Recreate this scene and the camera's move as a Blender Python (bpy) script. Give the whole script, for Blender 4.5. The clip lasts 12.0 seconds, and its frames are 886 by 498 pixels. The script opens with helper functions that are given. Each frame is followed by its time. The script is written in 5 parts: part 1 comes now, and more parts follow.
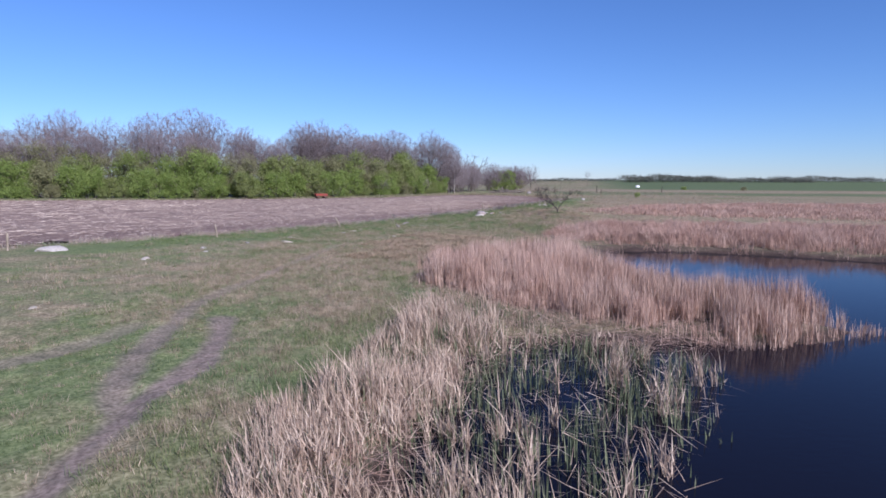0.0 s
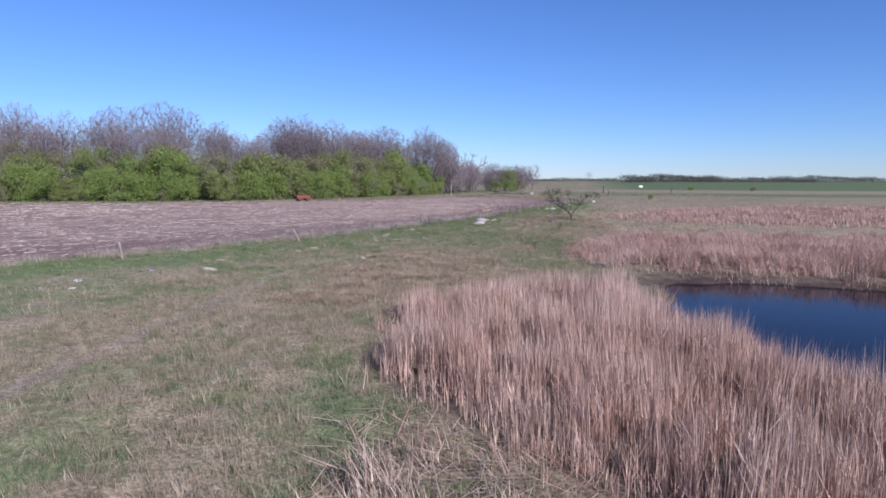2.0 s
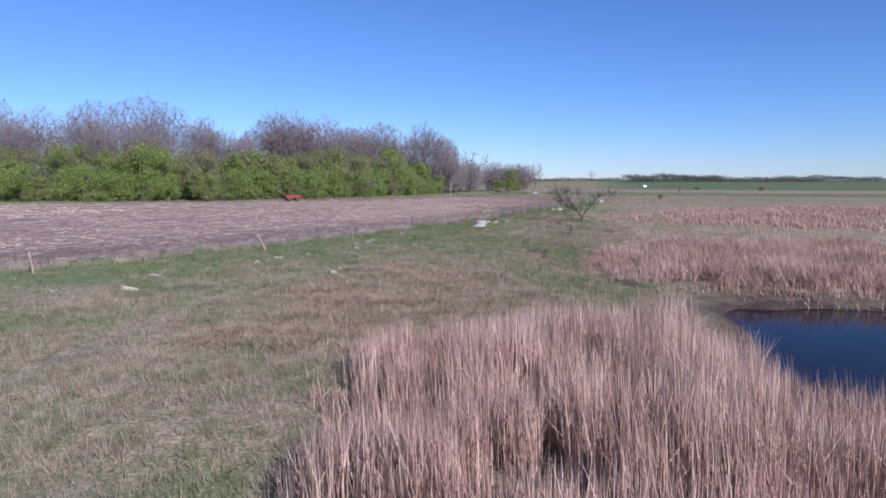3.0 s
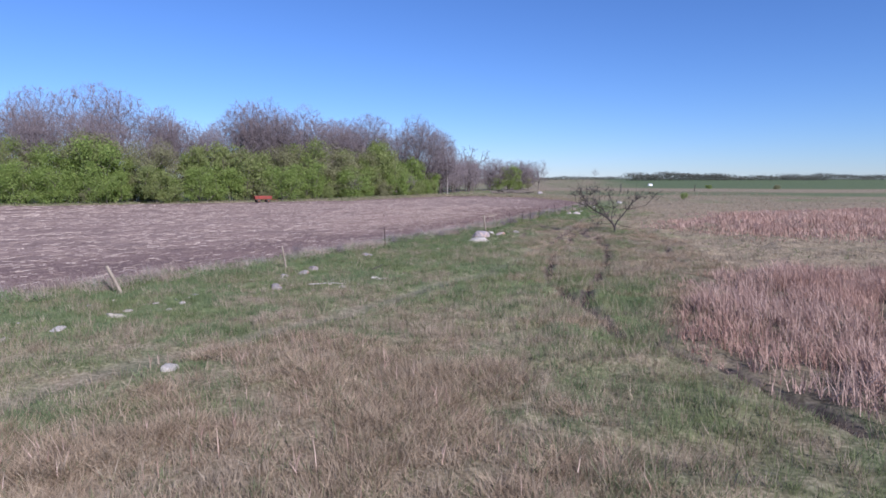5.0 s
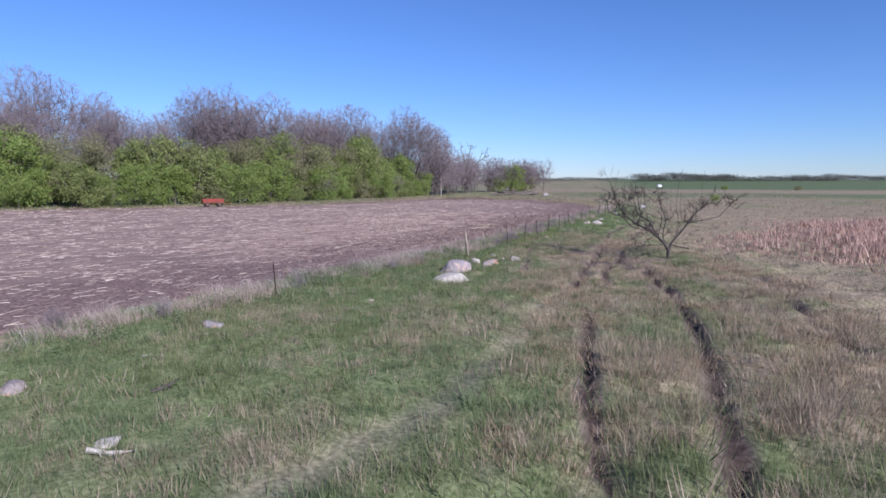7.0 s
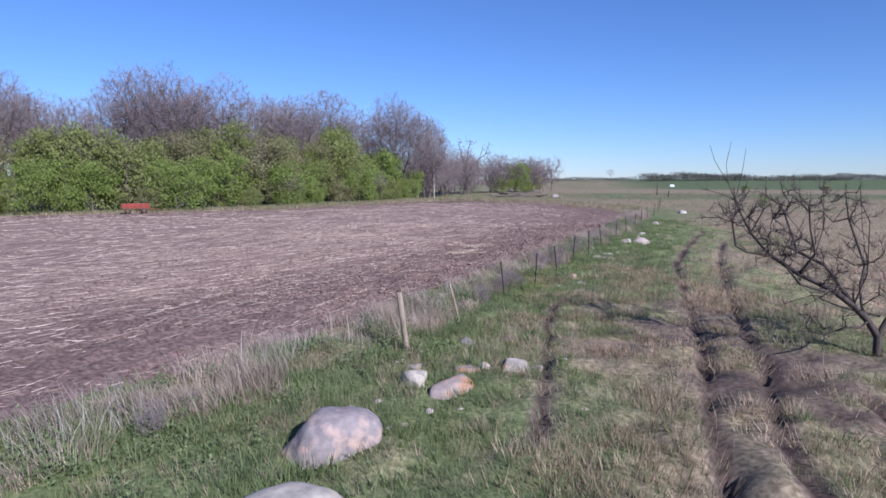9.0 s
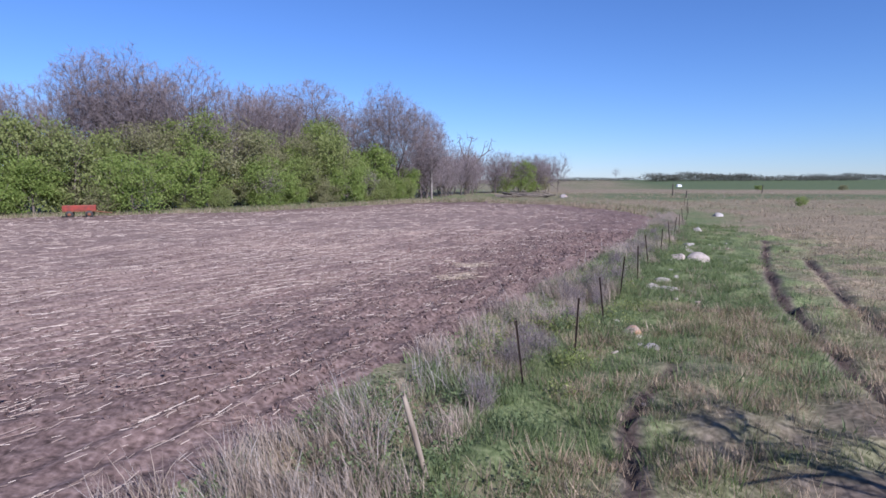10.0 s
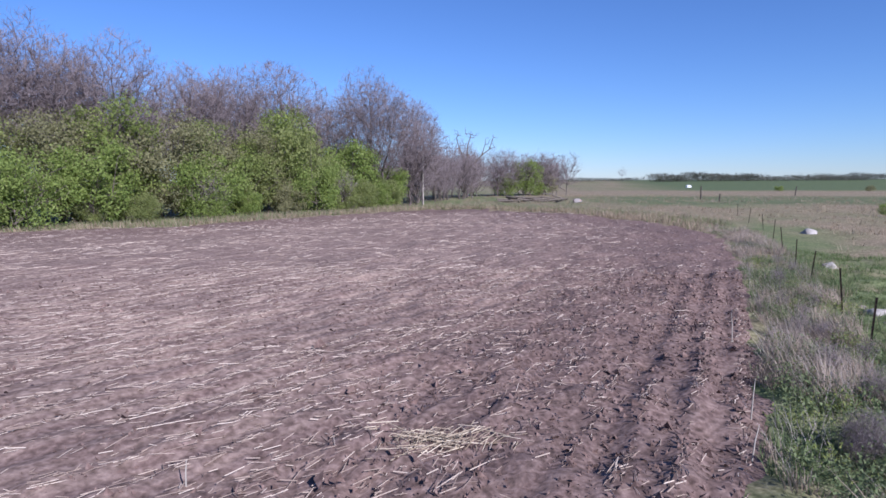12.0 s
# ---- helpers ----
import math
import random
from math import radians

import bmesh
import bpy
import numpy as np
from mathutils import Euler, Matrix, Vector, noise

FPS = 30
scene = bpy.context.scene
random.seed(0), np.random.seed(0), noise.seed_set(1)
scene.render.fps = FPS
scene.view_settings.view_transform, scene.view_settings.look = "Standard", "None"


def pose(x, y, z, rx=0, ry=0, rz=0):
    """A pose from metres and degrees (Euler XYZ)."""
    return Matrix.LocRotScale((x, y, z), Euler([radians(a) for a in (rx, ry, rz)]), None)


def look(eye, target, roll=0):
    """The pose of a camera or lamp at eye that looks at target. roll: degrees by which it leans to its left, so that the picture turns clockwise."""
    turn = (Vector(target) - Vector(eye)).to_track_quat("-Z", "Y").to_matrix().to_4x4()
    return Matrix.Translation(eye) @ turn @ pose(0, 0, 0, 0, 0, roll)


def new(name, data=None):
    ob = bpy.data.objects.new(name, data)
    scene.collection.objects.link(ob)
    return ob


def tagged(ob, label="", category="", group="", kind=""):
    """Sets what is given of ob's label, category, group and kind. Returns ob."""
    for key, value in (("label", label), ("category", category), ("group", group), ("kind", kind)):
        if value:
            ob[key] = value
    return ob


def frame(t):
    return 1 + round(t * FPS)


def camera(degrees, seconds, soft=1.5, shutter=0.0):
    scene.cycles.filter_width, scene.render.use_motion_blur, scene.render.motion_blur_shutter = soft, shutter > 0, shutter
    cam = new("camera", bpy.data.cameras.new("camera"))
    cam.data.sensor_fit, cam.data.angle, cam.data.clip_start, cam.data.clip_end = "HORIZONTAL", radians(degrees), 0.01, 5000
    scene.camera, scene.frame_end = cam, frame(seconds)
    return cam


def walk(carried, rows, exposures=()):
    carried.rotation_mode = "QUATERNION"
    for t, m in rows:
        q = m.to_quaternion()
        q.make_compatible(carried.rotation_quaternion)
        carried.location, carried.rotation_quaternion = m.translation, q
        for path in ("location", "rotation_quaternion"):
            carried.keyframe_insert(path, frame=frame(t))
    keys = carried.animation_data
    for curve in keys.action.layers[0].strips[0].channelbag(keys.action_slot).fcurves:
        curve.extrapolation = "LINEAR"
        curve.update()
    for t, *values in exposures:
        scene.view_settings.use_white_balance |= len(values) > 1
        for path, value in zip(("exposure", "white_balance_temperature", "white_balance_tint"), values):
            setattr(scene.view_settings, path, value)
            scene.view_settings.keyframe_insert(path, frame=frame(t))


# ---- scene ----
cam = camera(71.5, 12.0, soft=1.6)
METRES, EYE, TILT, LEAN, TURN = 106.67, 5.4, 0.0, 0.0, 0.0
ROWS = [
    (0.0, 0.0, 0.0, 0.0, 0.03, -6.68, -0.3),
    (0.5, 0.0016, 0.0319, 0.0004, -0.05, -6.69, -0.3),
    (1.0, 0.0032, 0.0659, 0.0006, -0.08, -6.68, -0.27),
    (1.5, 0.0048, 0.1014, 0.0006, -0.13, -6.68, -0.25),
    (2.0, 0.007, 0.1378, -0.0, -0.12, -6.68, -0.25),
    (2.5, 0.0097, 0.1751, -0.0014, -0.05, -6.69, -0.25),
    (3.0, 0.0129, 0.2131, -0.003, 0.01, -6.68, -0.23),
    (5.0, 0.0225, 0.3741, -0.0054, -0.02, -6.77, -0.13),
    (5.5, 0.0272, 0.4175, -0.0059, 0.07, -6.76, -0.13),
    (6.0, 0.033, 0.4613, -0.0068, 0.16, -6.74, -0.1),
    (6.5, 0.0396, 0.5058, -0.0077, 0.27, -6.72, -0.11),
    (7.0, 0.0458, 0.5508, -0.0085, 0.32, -6.67, -0.1),
    (9.0, 0.0673, 0.7354, -0.0111, 0.81, -6.63, 0.04),
    (9.5, 0.0703, 0.7844, -0.0126, 0.93, -6.61, 0.06),
    (10.0, 0.0728, 0.8328, -0.0141, 1.04, -6.59, 0.08),
    (10.5, 0.0751, 0.882, -0.0152, 1.07, -6.57, 0.13),
    (11.0, 0.0774, 0.9308, -0.0149, 1.14, -6.52, 0.17),
    (11.5, 0.0796, 0.9694, -0.0136, 1.15, -6.55, 0.21),
    (12.0, 0.0814, 0.9958, -0.0123, 1.15, -6.52, 0.24),
]
walk(cam, [(t, pose(0, 0, EYE, TILT, LEAN, TURN) @ pose(METRES * x, METRES * y, METRES * z, 90 + pitch, roll, yaw)) for t, x, y, z, yaw, pitch, roll in ROWS], exposures=[(0.0, 0.54, 5640, 19), (7.0, 0.56, 5640, 19), (9.5, 0.58, 5640, 19), (12.0, 0.58, 5640, 19)])


# ---- world and sun ----
SUN_AZ, SUN_EL = math.atan2(0.60, -0.80), radians(32)
world = bpy.data.worlds.new("sky")
scene.world = world
world.use_nodes = True
wn = world.node_tree.nodes
sky = wn.new("ShaderNodeTexSky")
sky.sky_type = "NISHITA"
sky.sun_disc = False
sky.sun_elevation, sky.sun_rotation = SUN_EL, SUN_AZ
sky.air_density, sky.dust_density, sky.ozone_density, sky.altitude = 1.0, 0.0, 5.0, 600
wn["Background"].inputs["Strength"].default_value = 0.067
deep = wn.new("ShaderNodeMix")
deep.data_type, deep.blend_type = "RGBA", "MULTIPLY"
deep.inputs[0].default_value, deep.inputs[7].default_value = 1.0, (0.86, 0.99, 1.22, 1)
world.node_tree.links.new(sky.outputs[0], deep.inputs[6])
world.node_tree.links.new(deep.outputs[2], wn["Background"].inputs["Color"])
sun = new("sun", bpy.data.lights.new("sun", "SUN"))
sun.data.energy, sun.data.angle, sun.data.color = 5.0, radians(0.53), (1.0, 0.94, 0.86)
sun_way = Vector((math.cos(SUN_EL) * math.sin(SUN_AZ), math.cos(SUN_EL) * math.cos(SUN_AZ), math.sin(SUN_EL)))
sun.matrix_world = look(sun_way * 200, (0, 0, 0))

# ---- small tools ----
rng = np.random.default_rng(7)
LATTICE = np.random.default_rng(3).random((256, 256))


def vnoise(x, y, size, seed=0):
    """Smooth value noise from 0 to 1 with the given cell size."""
    u, v = np.asarray(x) / size + 17.3 * seed, np.asarray(y) / size + 9.1 * seed
    i, j = np.floor(u).astype(int), np.floor(v).astype(int)
    a, b = u - i, v - j
    a, b = a * a * (3 - 2 * a), b * b * (3 - 2 * b)
    g = lambda p, q: LATTICE[p % 256, q % 256]
    return (g(i, j) * (1 - a) + g(i + 1, j) * a) * (1 - b) + (g(i, j + 1) * (1 - a) + g(i + 1, j + 1) * a) * b


def fnoise(x, y, size, seed=0):
    return (vnoise(x, y, size, seed) + 0.5 * vnoise(x, y, size / 2.1, seed + 1) + 0.25 * vnoise(x, y, size / 4.3, seed + 2)) / 1.75


def smooth(v, a, b):
    k = np.clip((np.asarray(v, float) - a) / (b - a), 0, 1)
    return k * k * (3 - 2 * k)


def line_gap(x, y, pts, shut=False):
    """Distance to a line of points."""
    x, y = np.asarray(x, float), np.asarray(y, float)
    best = np.full(x.shape, 1e9)
    pairs = list(zip(pts, pts[1:])) + ([(pts[-1], pts[0])] if shut else [])
    for (ax, ay), (bx, by) in pairs:
        dx, dy = bx - ax, by - ay
        k = np.clip(((x - ax) * dx + (y - ay) * dy) / (dx * dx + dy * dy), 0, 1)
        best = np.minimum(best, np.hypot(x - ax - k * dx, y - ay - k * dy))
    return best


def within(x, y, pts):
    """Signed distance to a closed outline, positive inside."""
    x, y = np.asarray(x, float), np.asarray(y, float)
    inside = np.zeros(x.shape, bool)
    for (ax, ay), (bx, by) in zip(pts, pts[1:] + pts[:1]):
        if ay != by:
            inside ^= ((ay > y) != (by > y)) & (x < (bx - ax) * (y - ay) / (by - ay) + ax)
    gap = line_gap(x, y, pts, True)
    return np.where(inside, gap, -gap)


def np_mesh(name, verts, faces, smooth_faces=False):
    """A mesh from arrays: faces is one array or a list of arrays of triangles or quads."""
    faces = [f for f in (faces if isinstance(faces, list) else [faces]) if len(f)]
    me = bpy.data.meshes.new(name)
    me.vertices.add(len(verts))
    me.vertices.foreach_set("co", np.asarray(verts, np.float32).ravel())
    loops = np.concatenate([f.ravel() for f in faces]).astype(np.int32)
    sizes = np.concatenate([np.full(len(f), f.shape[1]) for f in faces])
    me.loops.add(len(loops))
    me.loops.foreach_set("vertex_index", loops)
    me.polygons.add(len(sizes))
    me.polygons.foreach_set("loop_start", np.concatenate([[0], np.cumsum(sizes)[:-1]]).astype(np.int32))
    me.polygons.foreach_set("use_smooth", np.full(len(sizes), smooth_faces))
    me.update(calc_edges=True)
    me.validate()
    return me


def bm_mesh(name, bm, smooth_faces=True):
    me = bpy.data.meshes.new(name)
    bm.to_mesh(me)
    bm.free()
    me.polygons.foreach_set("use_smooth", np.full(len(me.polygons), smooth_faces))
    return me


def part(name, me, material, parent=None, label="", kind=""):
    ob = new(name, me)
    if material and not me.materials:
        me.materials.append(material)
    if parent:
        ob.parent = parent
    return tagged(ob, label=label, kind=kind)


def thing(name, label, category, group="", kind="", m=None):
    ob = new(name)
    ob.empty_display_size = 0.2
    if m is not None:
        ob.matrix_basis = m
    return tagged(ob, label, category, group, kind)


# ---- materials ----
def material(name, rough=0.9, spec=0.2):
    mat = bpy.data.materials.new(name)
    mat.use_nodes = True
    shader = mat.node_tree.nodes["Principled BSDF"]
    shader.inputs["Roughness"].default_value = rough
    shader.inputs["Specular IOR Level"].default_value = spec
    return mat, mat.node_tree, shader


def noise_node(nt, size, detail=4, coords=None, stretch=None):
    tex = nt.nodes.new("ShaderNodeTexNoise")
    tex.inputs["Scale"].default_value, tex.inputs["Detail"].default_value = 1 / size, detail
    if coords is not None:
        if stretch:
            mp = nt.nodes.new("ShaderNodeMapping")
            mp.vector_type = "TEXTURE"
            mp.inputs["Scale"].default_value = [1 / k for k in stretch[:3]]
            if len(stretch) > 3:
                mp.inputs["Rotation"].default_value = (0, 0, stretch[3])
            nt.links.new(coords, mp.inputs[0])
            coords = mp.outputs[0]
        nt.links.new(coords, tex.inputs["Vector"])
    return tex.outputs["Fac"]


def ramp(nt, fac, stops):
    node = nt.nodes.new("ShaderNodeValToRGB")
    while len(node.color_ramp.elements) < len(stops):
        node.color_ramp.elements.new(0.5)
    for el, (at, colour) in zip(node.color_ramp.elements, stops):
        el.position, el.color = at, (*colour, 1)
    nt.links.new(fac, node.inputs[0])
    return node.outputs[0]


def mixed(nt, fac, a, b, mode="MIX"):
    node = nt.nodes.new("ShaderNodeMix")
    node.data_type, node.blend_type = "RGBA", mode
    for slot, value in ((0, fac), (6, a), (7, b)):
        if isinstance(value, (int, float)):
            node.inputs[slot].default_value = value
        elif isinstance(value, tuple):
            node.inputs[slot].default_value = (*value, 1)
        else:
            nt.links.new(value, node.inputs[slot])
    return node.outputs[2]


def bump(nt, shader, height, strength, distance):
    node = nt.nodes.new("ShaderNodeBump")
    node.inputs["Strength"].default_value, node.inputs["Distance"].default_value = strength, distance
    nt.links.new(height, node.inputs["Height"])
    nt.links.new(node.outputs[0], shader.inputs["Normal"])


def island_random(nt):
    return nt.nodes.new("ShaderNodeNewGeometry").outputs["Random Per Island"]


def object_random(nt):
    return nt.nodes.new("ShaderNodeObjectInfo").outputs["Random"]


def object_coords(nt):
    return nt.nodes.new("ShaderNodeTexCoord").outputs["Object"]


def blade_material(name, stops, through_light=0.3, rough=0.7, tuft=0.0, share=0.6, patch=None):
    """Leaves and blades: colour by the piece and by the tuft it stands in, some light through."""
    mat, nt, sh = material(name, rough, 0.25)
    pos = nt.nodes.new("ShaderNodeNewGeometry").outputs["Position"]
    fac = island_random(nt)
    if tuft:
        even = nt.nodes.new("ShaderNodeMapRange")
        even.inputs["From Min"].default_value, even.inputs["From Max"].default_value = 0.30, 0.70
        nt.links.new(noise_node(nt, tuft, 2, pos), even.inputs["Value"])
        both = nt.nodes.new("ShaderNodeMix")
        both.inputs[0].default_value = share
        nt.links.new(fac, both.inputs[2])
        nt.links.new(even.outputs[0], both.inputs[3])
        fac = both.outputs[0]
    col = ramp(nt, fac, stops)
    if patch:
        col = mixed(nt, ramp(nt, noise_node(nt, patch[0], 3, pos), [(0.42, (0, 0, 0)), (0.58, (1, 1, 1))]), col, mixed(nt, 1.0, col, patch[1], "MULTIPLY"))
    nt.links.new(col, sh.inputs["Base Color"])
    tr = nt.nodes.new("ShaderNodeBsdfTranslucent")
    nt.links.new(col, tr.inputs["Color"])
    mx = nt.nodes.new("ShaderNodeMixShader")
    mx.inputs[0].default_value = through_light
    nt.links.new(sh.outputs[0], mx.inputs[1])
    nt.links.new(tr.outputs[0], mx.inputs[2])
    nt.links.new(mx.outputs[0], nt.nodes["Material Output"].inputs[0])
    return mat


def ground_material():
    mat, nt, sh = material("pasture_ground", 0.95, 0.1)
    at = nt.nodes.new("ShaderNodeAttribute")
    at.attribute_name = "cover"
    sep = nt.nodes.new("ShaderNodeSeparateColor")
    nt.links.new(at.outputs["Color"], sep.inputs[0])
    pos = nt.nodes.new("ShaderNodeNewGeometry").outputs["Position"]
    fine, mid, tuft = noise_node(nt, 0.10, 6, pos), noise_node(nt, 2.5, 4, pos), noise_node(nt, 0.45, 3, pos)
    green = ramp(nt, fine, [(0.34, (0.085, 0.110, 0.048)), (0.5, (0.138, 0.170, 0.077)), (0.66, (0.205, 0.230, 0.118))])
    dry = ramp(nt, fine, [(0.34, (0.145, 0.115, 0.077)), (0.5, (0.245, 0.197, 0.135)), (0.66, (0.36, 0.295, 0.212))])
    soil = ramp(nt, fine, [(0.3, (0.13, 0.100, 0.088)), (0.6, (0.25, 0.198, 0.176)), (0.8, (0.35, 0.285, 0.252))])
    crop = ramp(nt, mid, [(0.3, (0.085, 0.115, 0.055)), (0.7, (0.125, 0.155, 0.078))])
    col = mixed(nt, sep.outputs[0], green, dry)
    col = mixed(nt, sep.outputs[2], col, crop)
    col = mixed(nt, sep.outputs[1], col, soil)
    # alpha darkens the soil: wet mud, and shade mixed into the ground colour
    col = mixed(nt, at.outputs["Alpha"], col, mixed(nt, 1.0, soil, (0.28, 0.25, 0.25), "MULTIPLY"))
    col = mixed(nt, 0.55, col, ramp(nt, mid, [(0.3, (0.72, 0.72, 0.70)), (0.7, (1.15, 1.12, 1.08))]), "MULTIPLY")
    col = mixed(nt, 0.8, col, ramp(nt, tuft, [(0.36, (0.74, 0.77, 0.74)), (0.62, (1.14, 1.12, 1.10))]), "MULTIPLY")
    nt.links.new(col, sh.inputs["Base Color"])
    bump(nt, sh, fine, 0.3, 0.03)
    return mat


def soil_material():
    """Tilled soil with old straw lying along the rows."""
    mat, nt, sh = material("tilled_soil", 0.95, 0.1)
    pos = nt.nodes.new("ShaderNodeNewGeometry").outputs["Position"]
    clod, big = noise_node(nt, 0.12, 6, pos), noise_node(nt, 5, 4, pos)
    streak = noise_node(nt, 0.6, 6, pos, (0.4, 2.6, 1, ROW_TURN))
    earth = ramp(nt, clod, [(0.28, (0.060, 0.042, 0.037)), (0.5, (0.150, 0.105, 0.095)), (0.75, (0.275, 0.206, 0.186))])
    straw = ramp(nt, clod, [(0.3, (0.25, 0.187, 0.155)), (0.7, (0.45, 0.362, 0.302))])
    at = nt.nodes.new("ShaderNodeAttribute")
    at.attribute_name = "straw_cover"
    thick = mixed(nt, 1.0, ramp(nt, streak, [(0.40, (0.12, 0.12, 0.12)), (0.66, (0.8, 0.8, 0.8))]), at.outputs["Color"], "MULTIPLY")
    col = mixed(nt, thick, earth, straw)
    col = mixed(nt, 0.7, col, ramp(nt, big, [(0.3, (0.80, 0.76, 0.76)), (0.7, (1.15, 1.08, 1.04))]), "MULTIPLY")
    nt.links.new(col, sh.inputs["Base Color"])
    bump(nt, sh, clod, 0.55, 0.05)
    return mat


def stone_material(name, dark, light, lichen, amount):
    mat, nt, sh = material(name, 0.85, 0.3)
    oc = object_coords(nt)
    grain, blot = noise_node(nt, 0.16, 3, oc), noise_node(nt, 0.32, 4, oc)
    col = ramp(nt, grain, [(0.3, dark), (0.7, light)])
    tint = ramp(nt, object_random(nt), [(0.0, (1.1, 0.98, 0.92)), (0.35, (0.9, 0.9, 0.98)), (0.7, (1.12, 1.1, 1.05)), (1.0, (0.86, 0.82, 0.8))])
    col = mixed(nt, 1.0, col, tint, "MULTIPLY")
    col = mixed(nt, ramp(nt, blot, [(amount - 0.04, (0, 0, 0)), (amount + 0.12, (0.8, 0.8, 0.8))]), col, lichen)
    nt.links.new(col, sh.inputs["Base Color"])
    bump(nt, sh, noise_node(nt, 0.05, 4, oc), 0.35, 0.02)
    return mat


def bark_material(name, dark, light):
    mat, nt, sh = material(name, 0.9, 0.15)
    oc = object_coords(nt)
    col = ramp(nt, noise_node(nt, 0.12, 5, oc, (1, 1, 0.25)), [(0.3, dark), (0.7, light)])
    nt.links.new(col, sh.inputs["Base Color"])
    bump(nt, sh, noise_node(nt, 0.05, 4, oc, (1, 1, 0.2)), 0.5, 0.02)
    return mat


def water_material():
    mat, nt, sh = material("pond_water", 0.04, 0.13)
    sh.inputs["Base Color"].default_value = (0.006, 0.006, 0.012, 1)
    sh.inputs["IOR"].default_value = 1.33
    pos = nt.nodes.new("ShaderNodeNewGeometry").outputs["Position"]
    bump(nt, sh, noise_node(nt, 0.35, 3, pos, (1, 2.2, 1)), 0.12, 0.03)
    return mat


ROW_TURN = radians(50)
GROUND, SOIL, WATER = ground_material(), soil_material(), water_material()
BARK = bark_material("grey_bark", (0.085, 0.068, 0.058), (0.21, 0.18, 0.155))
BARK_MID = bark_material("brown_bark", (0.060, 0.048, 0.047), (0.135, 0.112, 0.108))
BARK_PALE = bark_material("bleached_wood", (0.26, 0.235, 0.205), (0.47, 0.43, 0.385))
BARK_DARK = bark_material("dark_bark", (0.036, 0.029, 0.027), (0.10, 0.083, 0.076))
TWIG = blade_material("bare_twigs", [(0.0, (0.130, 0.105, 0.108)), (0.5, (0.215, 0.176, 0.180)), (1.0, (0.315, 0.265, 0.268))], 0.1, tuft=1.5, share=0.4)
TWIG_PALE = blade_material("grey_stems", [(0.0, (0.21, 0.18, 0.165)), (1.0, (0.40, 0.36, 0.33))], 0.1)
LEAF = blade_material("spring_leaves", [(0.0, (0.115, 0.160, 0.042)), (0.4, (0.205, 0.262, 0.072)), (0.8, (0.305, 0.36, 0.105)), (1.0, (0.41, 0.44, 0.15))], 0.5, tuft=1.1, share=0.5)
LEAF_LIME = blade_material("lime_leaves", [(0.0, (0.13, 0.185, 0.044)), (0.5, (0.235, 0.31, 0.08)), (1.0, (0.36, 0.415, 0.14))], 0.5, tuft=1.1, share=0.5)
LEAF_DULL = blade_material("budding_leaves", [(0.0, (0.145, 0.178, 0.060)), (0.5, (0.25, 0.288, 0.10)), (1.0, (0.36, 0.385, 0.16))], 0.5, tuft=1.2, share=0.5)
REED_PALE = blade_material("bleached_reeds", [(0.0, (0.17, 0.115, 0.085)), (0.35, (0.37, 0.27, 0.205)), (0.7, (0.58, 0.45, 0.35)), (1.0, (0.78, 0.64, 0.51))], 0.25, tuft=0.4, share=0.3)
BUDS = blade_material("brown_buds", [(0.0, (0.15, 0.148, 0.076)), (0.5, (0.24, 0.236, 0.120)), (1.0, (0.33, 0.322, 0.175))], 0.4, tuft=1.0, share=0.5)
REED = blade_material("dead_reeds", [(0.0, (0.15, 0.094, 0.068)), (0.3, (0.37, 0.246, 0.192)), (0.65, (0.60, 0.435, 0.352)), (1.0, (0.78, 0.61, 0.50))], 0.3, tuft=0.35, share=0.2, patch=(2.2, (0.92, 0.86, 0.84)))
REED_RED = blade_material("far_reeds", [(0.0, (0.20, 0.125, 0.100)), (0.45, (0.41, 0.278, 0.226)), (1.0, (0.68, 0.515, 0.42))], 0.3, tuft=0.5, share=0.4, patch=(4.0, (0.97, 0.90, 0.87)))
SHOOT = blade_material("green_shoots", [(0.0, (0.07, 0.09, 0.05)), (0.6, (0.145, 0.165, 0.09)), (1.0, (0.29, 0.295, 0.18))], 0.3)
GRASS = blade_material("green_grass", [(0.0, (0.070, 0.100, 0.042)), (0.5, (0.150, 0.197, 0.090)), (1.0, (0.265, 0.300, 0.155))], 0.4, tuft=0.5, share=0.65, patch=(3.5, (1.10, 1.0, 0.92)))
HAY = blade_material("dry_grass", [(0.0, (0.160, 0.123, 0.085)), (0.5, (0.335, 0.268, 0.192)), (1.0, (0.53, 0.44, 0.335))], 0.3, tuft=0.45, share=0.6, patch=(2.8, (0.84, 0.84, 0.80)))
HAY_PALE = blade_material("pale_dry_weeds", [(0.0, (0.19, 0.145, 0.112)), (0.5, (0.35, 0.28, 0.222)), (1.0, (0.54, 0.45, 0.37))], 0.3, tuft=0.4, share=0.5)
WEED = blade_material("grey_green_weeds", [(0.0, (0.075, 0.108, 0.048)), (0.5, (0.142, 0.185, 0.082)), (1.0, (0.235, 0.270, 0.140))], 0.3, tuft=0.3, share=0.5)
STRAW_GOLD = blade_material("golden_straw", [(0.0, (0.22, 0.165, 0.115)), (0.5, (0.40, 0.325, 0.24)), (1.0, (0.62, 0.535, 0.42))], 0.15)
STRAW = blade_material("field_straw", [(0.0, (0.18, 0.130, 0.108)), (0.6, (0.34, 0.265, 0.218)), (1.0, (0.58, 0.49, 0.415))], 0.1)
